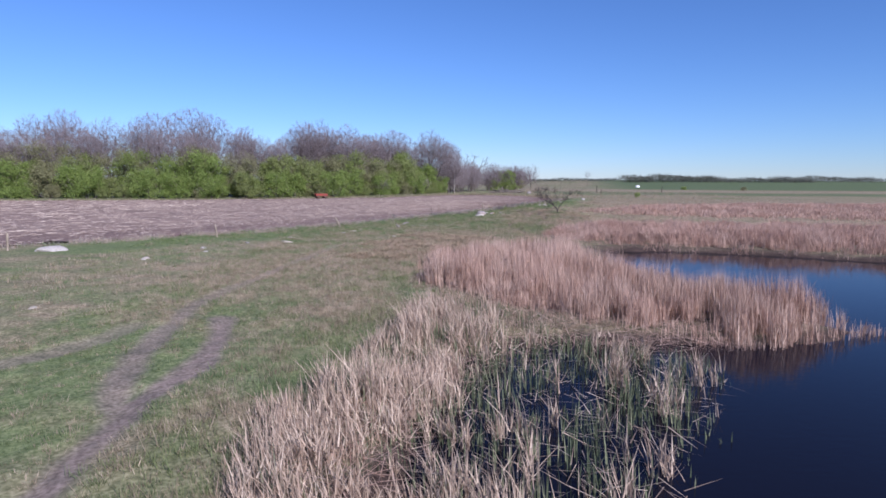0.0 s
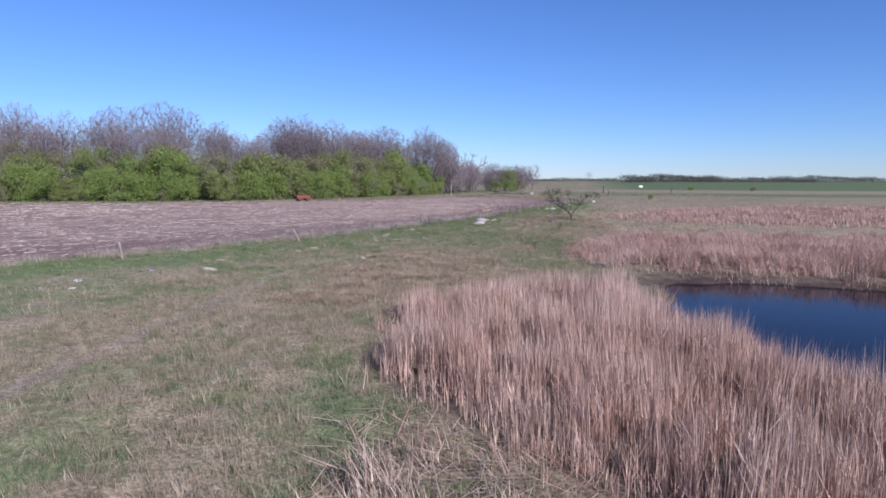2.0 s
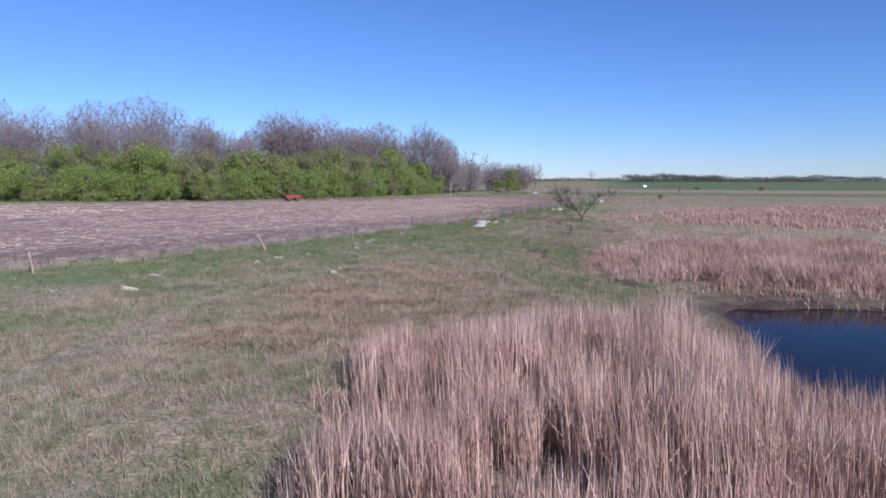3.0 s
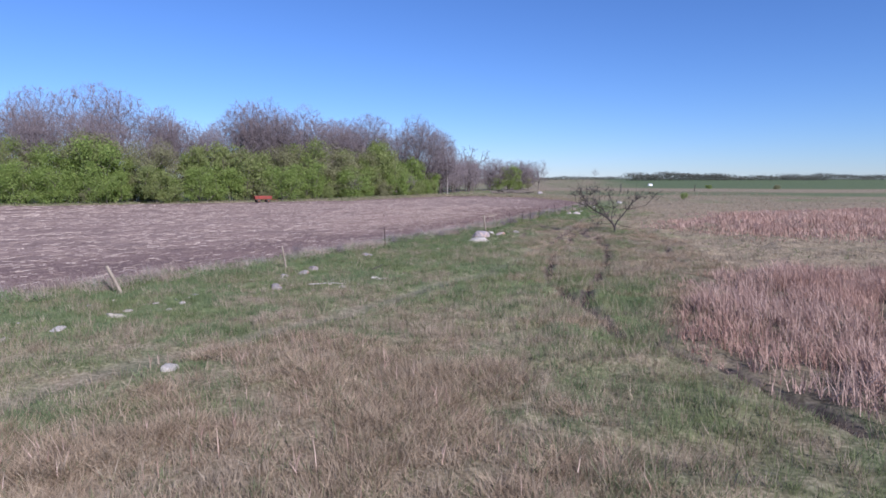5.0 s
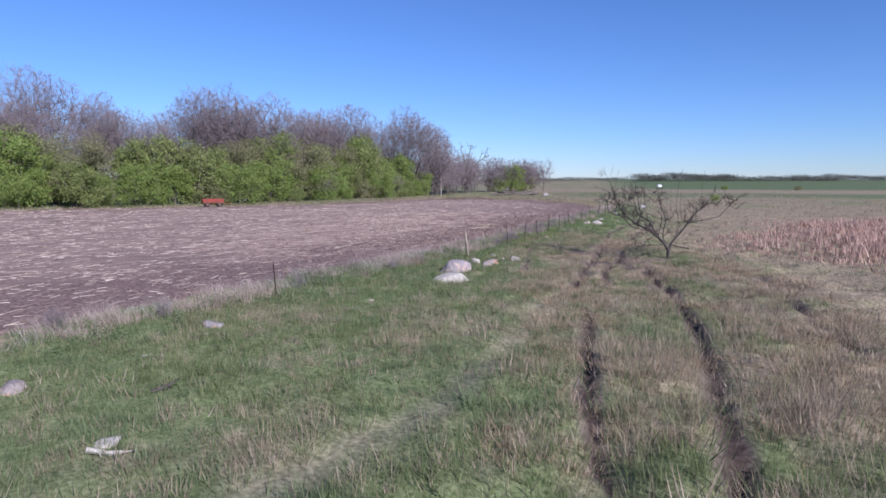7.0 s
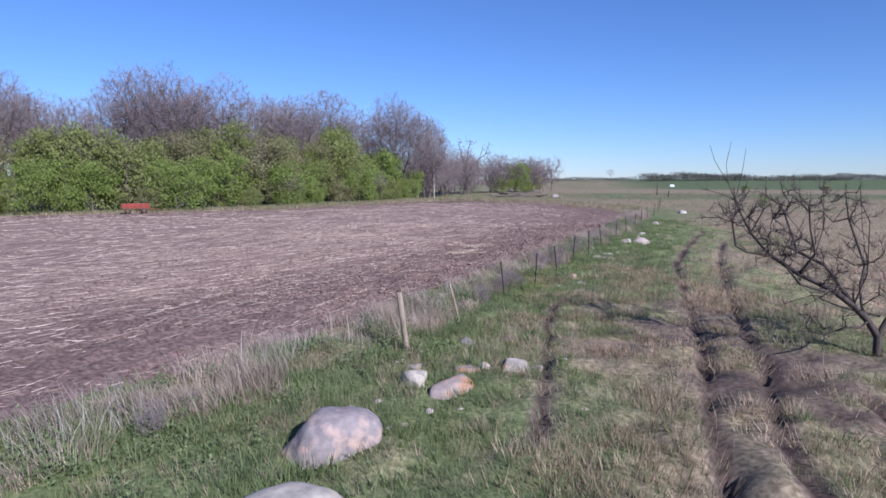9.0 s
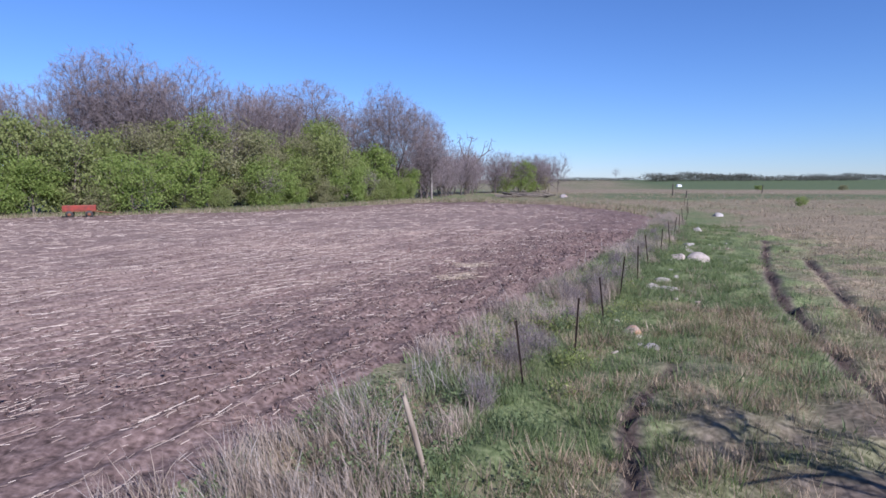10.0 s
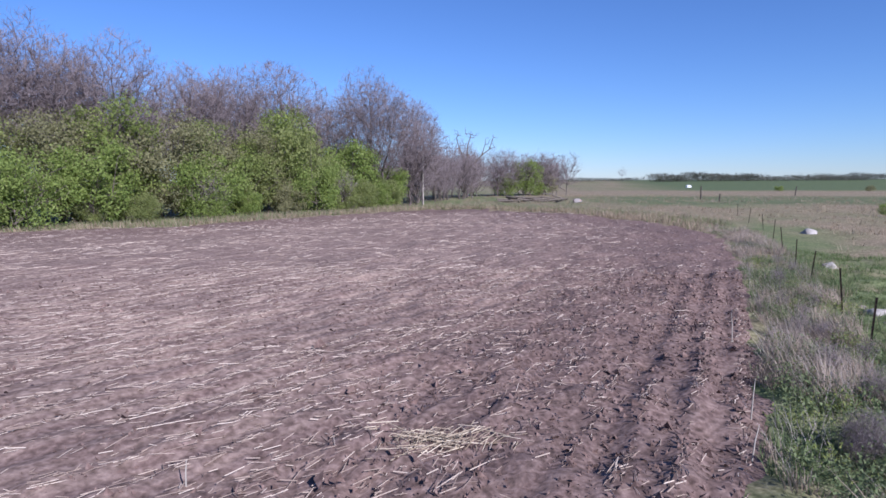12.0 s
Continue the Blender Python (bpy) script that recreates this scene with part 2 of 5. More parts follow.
STONE = stone_material("grey_stone", (0.19, 0.17, 0.165), (0.30, 0.275, 0.26), (0.42, 0.20, 0.075), 0.60)
STONE_WHITE = stone_material("white_stone", (0.29, 0.265, 0.232), (0.44, 0.405, 0.355), (0.36, 0.27, 0.17), 0.66)
STONE_PINK = stone_material("pinkish_stone", (0.17, 0.15, 0.148), (0.29, 0.256, 0.248), (0.42, 0.30, 0.24), 0.55)
STONE_RUST = stone_material("rusty_stone", (0.23, 0.185, 0.165), (0.35, 0.29, 0.26), (0.36, 0.17, 0.07), 0.52)

# ---- plan ----
WATER_Z = -0.32
FENCE = [(-75, 20), (-31, 43.5), (-20, 55), (-10.9, 65), (-5.8, 72), (-1.5, 80.5), (2, 87), (6, 93), (9, 99.6), (12, 106), (15, 113), (18, 120), (22.5, 130.3), (28, 143), (33, 156)]
FIELD = [(-150, -20), (-78, 22.5), (-33.5, 46), (-23, 57), (-14, 67), (-8.6, 74), (-4.2, 82.5), (-0.5, 89), (3.4, 94.3), (6.2, 101), (9.7, 108), (13.0, 114.6), (16.5, 122), (22.0, 135), (27.3, 150), (26.8, 162), (21.5, 178), (11, 189), (4, 187), (-4.4, 176), (-16, 160), (-29, 153), (-42, 145), (-60, 136), (-92, 127), (-150, 122)]
POND = [(8.2, 36.5), (9.3, 33.6), (10.0, 31), (11, 28.8), (12.4, 26.4), (14, 24), (15.6, 22.6), (14, 21.4), (11.8, 20.6), (9.9, 20.6), (4.2, 20.8), (1.5, 19.6), (0.2, 16.5), (-0.6, 12.5), (-1.6, 8.0), (-2.5, 2), (2, -25), (60, -25), (75, 15), (52, 37), (36, 40.4), (29, 42.8), (24.6, 45.4), (20.5, 46.8), (17, 48), (13.5, 47.6), (12.2, 46.5), (12.3, 43.8), (10.5, 41), (8.6, 39)]
TRACKS = [[(-6.6, 4), (-6.9, 9.9), (-7.2, 13.5), (-7.4, 14.4), (-7.2, 15.7), (-7.0, 17.2), (-7.5, 20.2), (-8.4, 23.1)],
          [(-7.3, 13.6), (-8.0, 14.4), (-8.8, 16.4), (-9.3, 18.5), (-9.9, 21.5), (-10.6, 25.8), (-10.2, 31), (-9.6, 38), (-8.4, 47), (-6.6, 53.4), (-3.2, 58), (-0.3, 62.5), (1.6, 65.8), (3.2, 68.3), (5.1, 71), (6.2, 74), (7.9, 78.7), (9.7, 83), (12, 88)],
          [(-14.5, 14), (-11.6, 19.6), (-11.3, 22)]]
MARSH = [(12, 70), (16, 78), (20, 92), (24, 112), (40, 150), (160, 160), (160, 60), (60, 50), (30, 66)]
RUTS = [[(9.8, 80), (9.2, 77), (8.6, 74.5), (7.8, 71), (7.3, 68), (7.45, 66)],
        [(7.45, 66), (7.7, 61.7), (7.9, 58.5), (8.6, 57.2), (9.3, 55.6), (9.9, 53.6), (10.4, 51)],
        [(15.2, 90), (14.2, 86.5), (13.4, 81), (12.2, 76), (11.0, 72.4), (9.8, 68.9), (8.7, 66), (7.8, 63)],
        [(9.6, 82.5), (10.9, 86.2), (11.6, 88.5), (13.4, 93.3), (15.5, 100), (18, 108), (22, 117), (27, 127)],
        [(11.6, 84), (12.4, 87.6), (14.2, 92), (17, 100), (20.5, 109), (25, 119)],
        [(19, 86), (16.5, 78), (15.5, 74)], [(8.6, 88), (9.4, 92.2), (9.9, 95.6), (10.6, 98.6), (12.4, 101.4)]]
RUT_WIDE = (0.85, 0.95, 0.95, 0.75, 0.75, 0.7, 0.6)
REEDS_WEST = [(-0.8, 41), (-1.6, 37), (-1.5, 33), (-1.3, 30), (0.3, 27.6), (2.2, 26.4), (3.6, 24.8), (6, 22.2), (9.9, 20.1), (12, 20.0), (14.4, 20.9), (16.3, 22.4), (15.2, 25.2), (13.8, 28), (12.7, 30.5), (12.0, 32.5), (11.2, 35), (10.5, 37.5), (10.2, 39.5), (10.4, 41.5), (9.8, 43), (7, 44), (3, 43)]
REEDS_FRONT = [(3.6, 22.6), (2.4, 25.2), (0.6, 26.4), (-1.2, 25.6), (-2.4, 18.8), (-3.6, 15), (-4.3, 12.7), (-3.8, 9.5), (-3.2, 5), (3.2, 5), (4.6, 10.5), (6.6, 14.1), (8.3, 17.6), (7, 20), (4.6, 20.6)]
REMAINS = [(-6.5, 41), (-6.8, 49), (-5.5, 55), (-2, 58), (2.5, 57.5), (4.5, 55), (5.8, 51), (7, 47.5), (8, 43.5), (2, 42.5), (-2, 40)]
REEDS_EAST = [(9.8, 52.5), (8.7, 57), (9.3, 60.5), (11.6, 65), (14.6, 70), (20, 71.5), (34, 72), (52, 66), (60, 44), (46, 38.6), (36, 40.4), (29, 42.8), (24.6, 45.4), (20.5, 46.8), (17, 48.1), (13.6, 48.2), (11.5, 50)]
REEDS_FAR = [(19.5, 99), (20.5, 94), (25, 87), (36, 82), (60, 76), (110, 80), (150, 110), (120, 132), (60, 132), (36, 120), (26, 108)]
WOOD = [(-150, 126), (-92, 132), (-56, 139), (-44, 143.5), (-31, 152), (-22, 159), (-13, 168), (-4, 182), (3, 200)]


def basin(x, y):
    return within(x, y, POND)


def height(x, y):
    """Height of the ground."""
    x, y = np.asarray(x, float), np.asarray(y, float)
    near = 1 - smooth(np.hypot(x, y - 70), 130, 260)
    lumpy = 0.18 + 0.26 * smooth(x, 2, 7) * smooth(y, 46, 58)
    z = near * (0.20 * (fnoise(x, y, 7, 1) - 0.5) + lumpy * (fnoise(x, y, 1.1, 4) - 0.5))
    z = z + 0.26 * (fnoise(x, y, 0.7, 14) - 0.45) * np.exp(-(((x - 13.5) / 6) ** 2 + ((y - 92) / 22) ** 2))
    z = z + 0.42 * (fnoise(x, y, 1.2, 15) - 0.5) * np.exp(-(((x - 9) / 6) ** 2 + ((y - 68) / 14) ** 2))
    z = z - 0.95 * smooth(basin(x, y) + 0.5 * (fnoise(x, y, 2.5, 9) - 0.5), -1.3, 1.9)
    for way, wide in zip(RUTS, RUT_WIDE):
        z = z - 0.24 * wide ** 0.5 * (1 - smooth(line_gap(x, y, way) / wide + 0.35 * (fnoise(x, y, 0.9, 16) - 0.4), 0.0, 0.34)) * near * (0.45 + fnoise(x, y, 1.4, 6))
    for way in TRACKS:
        z = z - 0.05 * (1 - smooth(line_gap(x, y, way), 0.2, 0.7)) * near
    far = smooth(y + 0.25 * x, 210, 520)
    z = z - 2.4 * far * smooth(x, -60, 60) - 11.0 * smooth(y, 700, 3000) + 2.6 * smooth(y + 0.2 * x, 620, 1300) * smooth(x, 60, 450)
    return z


def cover(x, y):
    """What grows where: dry grass, bare soil, green crop; last, wet ground with painted shade."""
    n, m = fnoise(x, y, 6, 21), fnoise(x, y, 1.6, 25)
    fence = line_gap(x, y, FENCE)
    dry = 0.52 + 1.3 * (n - 0.5) + 1.3 * (m - 0.5) + 0.7 * (fnoise(x, y, 0.7, 27) - 0.5)
    dry -= 0.60 * (1 - smooth(fence, 2.5, 7.5)) * smooth(y, 30, 50)
    dry -= 0.16 * smooth(x, 3, 6) * smooth(y, 50, 58) * (1 - smooth(y, 84, 90)) + 0.22 * np.exp(-(((x - 9) / 5) ** 2 + ((y - 62) / 9) ** 2))
    dry += 0.35 * np.exp(-(((x - 11) / 2.5) ** 2 + ((y - 92) / 10) ** 2))
    dry -= 0.6 * (1 - smooth(x, -8, -4)) * (1 - smooth(y, 13, 24))
    dry += 0.30 * np.exp(-(((x + 3) / 6) ** 2 + ((y - 42) / 16) ** 2))
    dry += 0.28 * np.exp(-(((x + 8) / 7) ** 2 + ((y - 36) / 9) ** 2))
    dry -= 0.35 * np.exp(-(((x + 1.8) / 1.4) ** 2 + ((y - 24) / 9) ** 2))
    dry += 0.55 * np.exp(-(((x - 1.0) / 5.5) ** 2 + ((y - 50.5) / 7) ** 2)) + 0.22 * np.exp(-(((x - 13) / 7) ** 2 + ((y - 78) / 12) ** 2))
    dry -= 0.10 * smooth(y, 150, 200) + 0.45 * np.exp(-(((x - 9.5) / 3) ** 2 + ((y - 49) / 6) ** 2))
    dry = dry + 0.8 * smooth(within(x, y, MARSH), -3, 4) + 0.6 * (1 - smooth(-within(x, y, FIELD), 1.6, 2.8)) * smooth(y, 30, 50)
    dry = dry + 0.30 * smooth(y, 112, 140) * smooth(x, 14, 30)
    soil = np.zeros_like(dry)
    for way, bare in zip(TRACKS, (1.0, 0.85, 0.6)):
        soil = np.maximum(soil, bare * (1 - smooth(line_gap(x, y, way) + 0.5 * (m - 0.5), 0.20, 0.66)) * (1 - 0.5 * smooth(y, 19, 32)) * (1 - 0.15 * smooth(y, 40, 52)))
    for way, wide in zip(RUTS, RUT_WIDE):
        soil = np.maximum(soil, 1 - smooth(line_gap(x, y, way) / wide + 0.5 * (m - 0.5), 0.05, 0.42))
    soil = np.maximum(soil, np.exp(-(((x - 13.8) / 3.6) ** 2 + ((y - 91) / 10) ** 2)) * smooth(m, 0.47, 0.64) * 0.85)
    dry += 0.35 * np.exp(-(((x - 13.8) / 4.5) ** 2 + ((y - 91) / 12) ** 2)) + 0.5 * smooth(basin(x, y), -4, -1.5)
    soil = np.maximum(soil, smooth(basin(x, y), -0.7, -0.1))
    u = y + 0.12 * x
    crop = smooth(u, 203, 211) * (1 - smooth(u, 250, 258)) * smooth(x, 22, 48) * 0.8
    crop = np.maximum(crop, smooth(y + 0.1 * x, 400, 430) * smooth(x - 0.24 * y, -10, 40))
    for lo, hi, much in ((178, 192, 0.85), (262, 385, 1.0)):
        dry = np.maximum(dry, much * smooth(u, lo, lo + 6) * (1 - smooth(u, hi, hi + 8)) * smooth(x, 12, 40))
    wet_shade = np.maximum(smooth(basin(x, y) + 0.8 * (m - 0.5), -1.3, -0.3), 0.8 * smooth(basin(x, y) + 2.2 * (m - 0.5), -2.6, -0.8) * smooth(y, 38, 43))
    # churned mud by the leaning tree: dark wet soil plus shadow painted in
    wet_shade = np.maximum(wet_shade, 0.9 * soil * np.exp(-(((x - 13.8) / 4.5) ** 2 + ((y - 91) / 12) ** 2)))
    # shade inside the ruts, put into the ground colour as dark soil
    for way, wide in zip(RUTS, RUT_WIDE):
        wet_shade = np.maximum(wet_shade, 0.9 * (1 - smooth(line_gap(x, y, way) / wide + 0.4 * (m - 0.5), 0.06, 0.36)))
    litter = np.maximum(smooth(within(x, y, REEDS_EAST), -0.6, 1.0), 1.4 * smooth(within(x, y, REEDS_WEST), -0.4, 1.4))
    # under the reed beds: dry cover, darkened unevenly
    dry, wet_shade = np.maximum(dry, 0.85 * litter), np.maximum(wet_shade, 0.45 * litter * (0.4 + m))
    return np.clip(dry, 0, 1), np.clip(soil, 0, 1), np.clip(crop, 0, 1), wet_shade


# ---- ground, field, water ----
def spread(lo, hi, step, far_lo, far_hi, rate=1.14):
    mid = list(np.arange(lo, hi, step))
    out, d, v = [], step, mid[-1]
    while v < far_hi:
        d *= rate
        v += d
        out.append(v)
    back, d, v = [], step, lo
    while v > far_lo:
        d *= rate
        v -= d
        back.append(v)
    return np.array(back[::-1] + mid + out)


def sheet(xs, ys, zf):
    gx, gy = np.meshgrid(xs, ys, indexing="ij")
    gz = zf(gx, gy)
    nx, ny = gx.shape
    k = np.arange(nx * ny).reshape(nx, ny)
    quads = np.stack([k[:-1, :-1], k[1:, :-1], k[1:, 1:], k[:-1, 1:]], -1).reshape(-1, 4)
    return np.stack([gx, gy, gz], -1).reshape(-1, 3), quads


gv, gq = sheet(spread(-13, 26, 0.21, -3500, 3500), spread(8, 130, 0.21, -1500, 4200), height)
gv[:, 2] -= 0.25 * smooth(within(gv[:, 0], gv[:, 1], FIELD), 0.2, 1.2)
me = np_mesh("ground", gv, gq, True)
attr = me.color_attributes.new("cover", "FLOAT_COLOR", "POINT")
# fourth channel: wet ground together with the painted rut shade
cd, cs, cc, cws = cover(gv[:, 0], gv[:, 1])
attr.data.foreach_set("color", np.stack([cd, cs, cc, cws], -1).astype(np.float32).ravel())
part("ground", me, GROUND, label="pasture ground of green and dry grass with trodden soil", kind="structure")["category"] = "ground"

wv = np.array([(-6, -30, WATER_Z), (90, -30, WATER_Z), (90, 60, WATER_Z), (-6, 60, WATER_Z)])
part("water", np_mesh("water", wv, np.array([[0, 1, 2, 3]])), WATER, label="dark still pond water with blue sky in it", kind="structure")["category"] = "water"


def row_heading(x, y):
    """Rows run along the fence beside it and swing away from it further in."""
    return np.radians(47 + 19 * (1 - smooth(within(x, y, FIELD), 2.5, 7)))


def field_height(x, y):
    """Tilled rows: low ridges that follow the rows, sinking into the ground at the edge."""
    inside = within(x, y, FIELD) + 0.7 * (fnoise(x, y, 1.1, 36) - 0.5)
    a = row_heading(x, y)
    v = -x * np.sin(a) + y * np.cos(a)
    near = 1 - smooth(np.hypot((x - 9) * 0.9, y - 113), 19, 32)
    rows = (0.035 + 0.012 * (1 - smooth(inside, 4, 10))) * np.cos(v * 2 * math.pi / 0.76)
    clods = (0.026 + 0.055 * (1 - smooth(inside, 2, 8))) * (fnoise(x, y, 0.42, 33) - 0.5)
    return height(x, y) + np.clip(inside * 0.25, -0.3, 0.05) + near * (rows + clods) * smooth(inside, 0, 0.6) + 0.03 * (fnoise(x, y, 3, 35) - 0.5)


fv, fq = sheet(spread(-5, 24, 0.17, -150, 40, 1.05), spread(96, 130, 0.17, -10, 192, 1.05), field_height)
keep = (within(fv[:, 0], fv[:, 1], FIELD) > -0.9)[fq].all(1)
fq = fq[keep]
used, back = np.unique(fq, return_inverse=True)
me = np_mesh("field", fv[used], back.reshape(fq.shape), True)
strewn = 0.22 + 0.78 * smooth(within(fv[used, 0], fv[used, 1], FIELD) + 4 * (fnoise(fv[used, 0], fv[used, 1], 6, 37) - 0.5), 3, 15)
me.color_attributes.new("straw_cover", "FLOAT_COLOR", "POINT").data.foreach_set("color", np.repeat(strewn, 4).astype(np.float32))
part("field", me, SOIL, label="tilled brown field strewn with old straw", kind="structure")["category"] = "field"


# ---- plants: tools ----
def blades(x, y, z, h, w, lean, turn, bend=0.3, seg=2, up_from=0.0):
    """Upright blades that taper to a point: arrays of foot, height, width, lean (metres at the tip) and heading."""
    n = len(x)
    dx, dy = np.cos(turn), np.sin(turn)
    side = turn + math.pi / 2 + rng.uniform(-1.2, 1.2, n)
    sx, sy = np.cos(side) * w / 2, np.sin(side) * w / 2
    rows, tri, quad = [], [], []
    for k in range(seg):
        f = k / seg
        off = lean * f ** (1 + bend)
        wide = 1 - 0.45 * f
        cx, cy, cz = x + dx * off, y + dy * off, z + h * f
        rows += [np.stack([cx - sx * wide, cy - sy * wide, cz], -1), np.stack([cx + sx * wide, cy + sy * wide, cz], -1)]
    rows.append(np.stack([x + dx * lean, y + dy * lean, z + h], -1))
    m = 2 * seg + 1
    v = np.stack(rows, 1).reshape(-1, 3)
    base = np.arange(n)[:, None] * m
    for k in range(seg - 1):
        quad.append(base + np.array([[2 * k, 2 * k + 1, 2 * k + 3, 2 * k + 2]]))
    tri = base + np.array([[2 * seg - 2, 2 * seg - 1, 2 * seg]])
    return v, (np.concatenate(quad) if quad else np.zeros((0, 4), int)), tri


def gather(pieces):
    """Joins (verts, quads, tris) pieces."""
    vs, qs, ts, n = [], [], [], 0
    for v, q, t in pieces:
        vs.append(v), qs.append(q + n), ts.append(t + n)
        n += len(v)
    return np.concatenate(vs), [np.concatenate(qs), np.concatenate(ts)]


def scatter(outline, per_m2):
    xs, ys = [p[0] for p in outline], [p[1] for p in outline]
    n = int((max(xs) - min(xs)) * (max(ys) - min(ys)) * per_m2)
    x, y = rng.uniform(min(xs), max(xs), n), rng.uniform(min(ys), max(ys), n)
    return x, y


def tube(a, b, ra, rb, sides=5):
    """A tapered limb from a to b."""
    a, b = np.asarray(a, float), np.asarray(b, float)
    d = (b - a) / max(np.linalg.norm(b - a), 1e-6)
    u = np.cross(d, (0.3, 0.9, 0.2))
    u /= np.linalg.norm(u)
    w = np.cross(d, u)
    ang = np.arange(sides) * 2 * math.pi / sides
    ring = np.cos(ang)[:, None] * u + np.sin(ang)[:, None] * w
    v = np.concatenate([a + ring * ra, b + ring * rb])
    k = np.arange(sides)
    q = np.stack([k, (k + 1) % sides, (k + 1) % sides + sides, k + sides], -1)
    return v, q, np.zeros((0, 3), int)


def grow(r, start, way, length, radius, depth, limbs, tips, split=(2, 3), spread_=0.6, lift=0.15, keep_len=0.74, bits=3):
    """A limb of several crooked pieces that forks: fills limbs with tubes and tips with ends and headings."""
    p, d, rad = np.array(start, float), np.array(way, float), radius
    sides = 6 if depth > 3 else 4 if depth > 1 else 3
    for i in range(bits):
        d = d + r.normal(0, 0.13, 3) + np.array([0, 0, lift * 0.3])
        d /= np.linalg.norm(d)
        q = p + d * length / bits
        nr = rad * (0.86 if depth else 0.7)
        limbs.append(tube(p, q, rad, nr, sides))
        if depth <= 2:
            tips.append((q.copy(), d.copy(), depth))
        if i < bits - 1 and depth > 0 and r.random() < 0.55:
            e = d + r.normal(0, spread_, 3) + np.array([0, 0, lift])
            grow(r, q, e / np.linalg.norm(e), length * keep_len * r.uniform(0.6, 0.9), nr * 0.6, depth - 1, limbs, tips, split, spread_, lift, keep_len, bits)
        p, rad = q, nr
    if depth == 0:
        return
    for _ in range(r.integers(split[0], split[1] + 1)):
        e = d + r.normal(0, spread_, 3) + np.array([0, 0, lift])
        e /= np.linalg.norm(e)
        grow(r, p, e, length * keep_len * r.uniform(0.75, 1.1), rad * 0.72, depth - 1, limbs, tips, split, spread_, lift, keep_len, bits)


def slivers(r, tips, per_tip, length, width, wild=0.7, heart=None):
    """Thin twigs at the ends of the limbs, one narrow triangle each."""
    p = np.array([t[0] for t in tips for _ in range(per_tip)])
    d = np.array([t[1] for t in tips for _ in range(per_tip)]) + r.normal(0, wild, (len(p), 3)) + np.array([0, 0, 0.25])
    if heart is not None:
        out = p - np.array(heart)
        d = d + 0.9 * out / np.linalg.norm(out, axis=1)[:, None]
    d /= np.linalg.norm(d, axis=1)[:, None]
    ln = r.uniform(0.5, 1.2, len(p))[:, None] * length
    p = p - np.repeat(np.array([t[1] for t in tips]), per_tip, 0) * r.uniform(0, 0.9, (len(p), 1)) * length
    s = np.cross(d, r.normal(0, 1, (len(p), 3)))
    s /= np.linalg.norm(s, axis=1)[:, None]
    v = np.stack([p - s * width / 2, p + s * width / 2, p + d * ln], 1).reshape(-1, 3)
    return v, np.zeros((0, 4), int), np.arange(len(p) * 3).reshape(-1, 3)


def leaves(r, centres, per, spread_, size, flat=0.8):
    """Clumps of small pointed leaves round the centres."""
    c = np.repeat(np.asarray(centres), per, 0)
    c = c + r.normal(0, 1, c.shape) * spread_ * np.array([1, 1, flat])
    n = len(c)
    a = r.normal(0, 1, (n, 3))
    a /= np.linalg.norm(a, axis=1)[:, None]
    b = np.cross(a, r.normal(0, 1, (n, 3)))
    b /= np.linalg.norm(b, axis=1)[:, None]
    s = (size * r.uniform(0.6, 1.3, n))[:, None]
    v = np.stack([c - a * s * 0.5 - b * s * 0.2, c - a * s * 0.3 + b * s * 0.4, c + a * s * 0.6], 1).reshape(-1, 3)
    return v, np.zeros((0, 4), int), np.arange(n * 3).reshape(-1, 3)


# ---- trees ----
def branch_web(r, nodes, parents, points, thin, bend=0.55):
    """Joins crown points to the nearest limb, one after another, and returns limb tubes and the outer nodes."""
    nodes, parents = [np.array(p, float) for p in nodes], list(parents)
    reach = [0.0]
    for i in range(1, len(nodes)):
        reach.append(reach[parents[i]] + np.linalg.norm(nodes[i] - nodes[parents[i]]))
    first = len(nodes)
    for p in points:
        gaps = np.linalg.norm(np.array(nodes) - p, axis=1)
        j = int(np.argmin(gaps + bend * np.array(reach)))
        if gaps[j] > 1.1:
            mid = (nodes[j] + p) / 2 + r.normal(0, 0.06, 3) * gaps[j] - np.array([0, 0, 0.05 * gaps[j]])
            nodes.append(mid), parents.append(j), reach.append(reach[j] + gaps[j] / 2)
            j = len(nodes) - 1
        nodes.append(np.array(p)), parents.append(j), reach.append(reach[j] + np.linalg.norm(p - nodes[j]))
    area = np.full(len(nodes), thin ** 2.3)
    for i in range(len(nodes) - 1, 0, -1):
        area[parents[i]] += area[i]
    rad = area ** (1 / 2.3)
    limbs, tips = [], []
    for i in range(1, len(nodes)):
        j = parents[i]
        limbs.append(tube(nodes[j], nodes[i], min(rad[j], rad[i] * 1.5), rad[i] * 0.9, 7 if rad[i] > 0.1 else 4 if rad[i] > 0.04 else 3))
        if i >= first:
            d = nodes[i] - nodes[j]
            tips.append((nodes[i], d / max(np.linalg.norm(d), 1e-6), 0))
    return limbs, tips


def lobed_points(r, count, lobes):
    """Points inside a group of round lobes, more of them towards the skins."""
    out = []
    for i in range(count):
        c, rad = lobes[r.integers(len(lobes))]
        d = r.normal(0, 1, 3)
        d /= np.linalg.norm(d)
        out.append(np.array(c) + d * np.array(rad) * r.random() ** 0.4)
    return np.array(out)


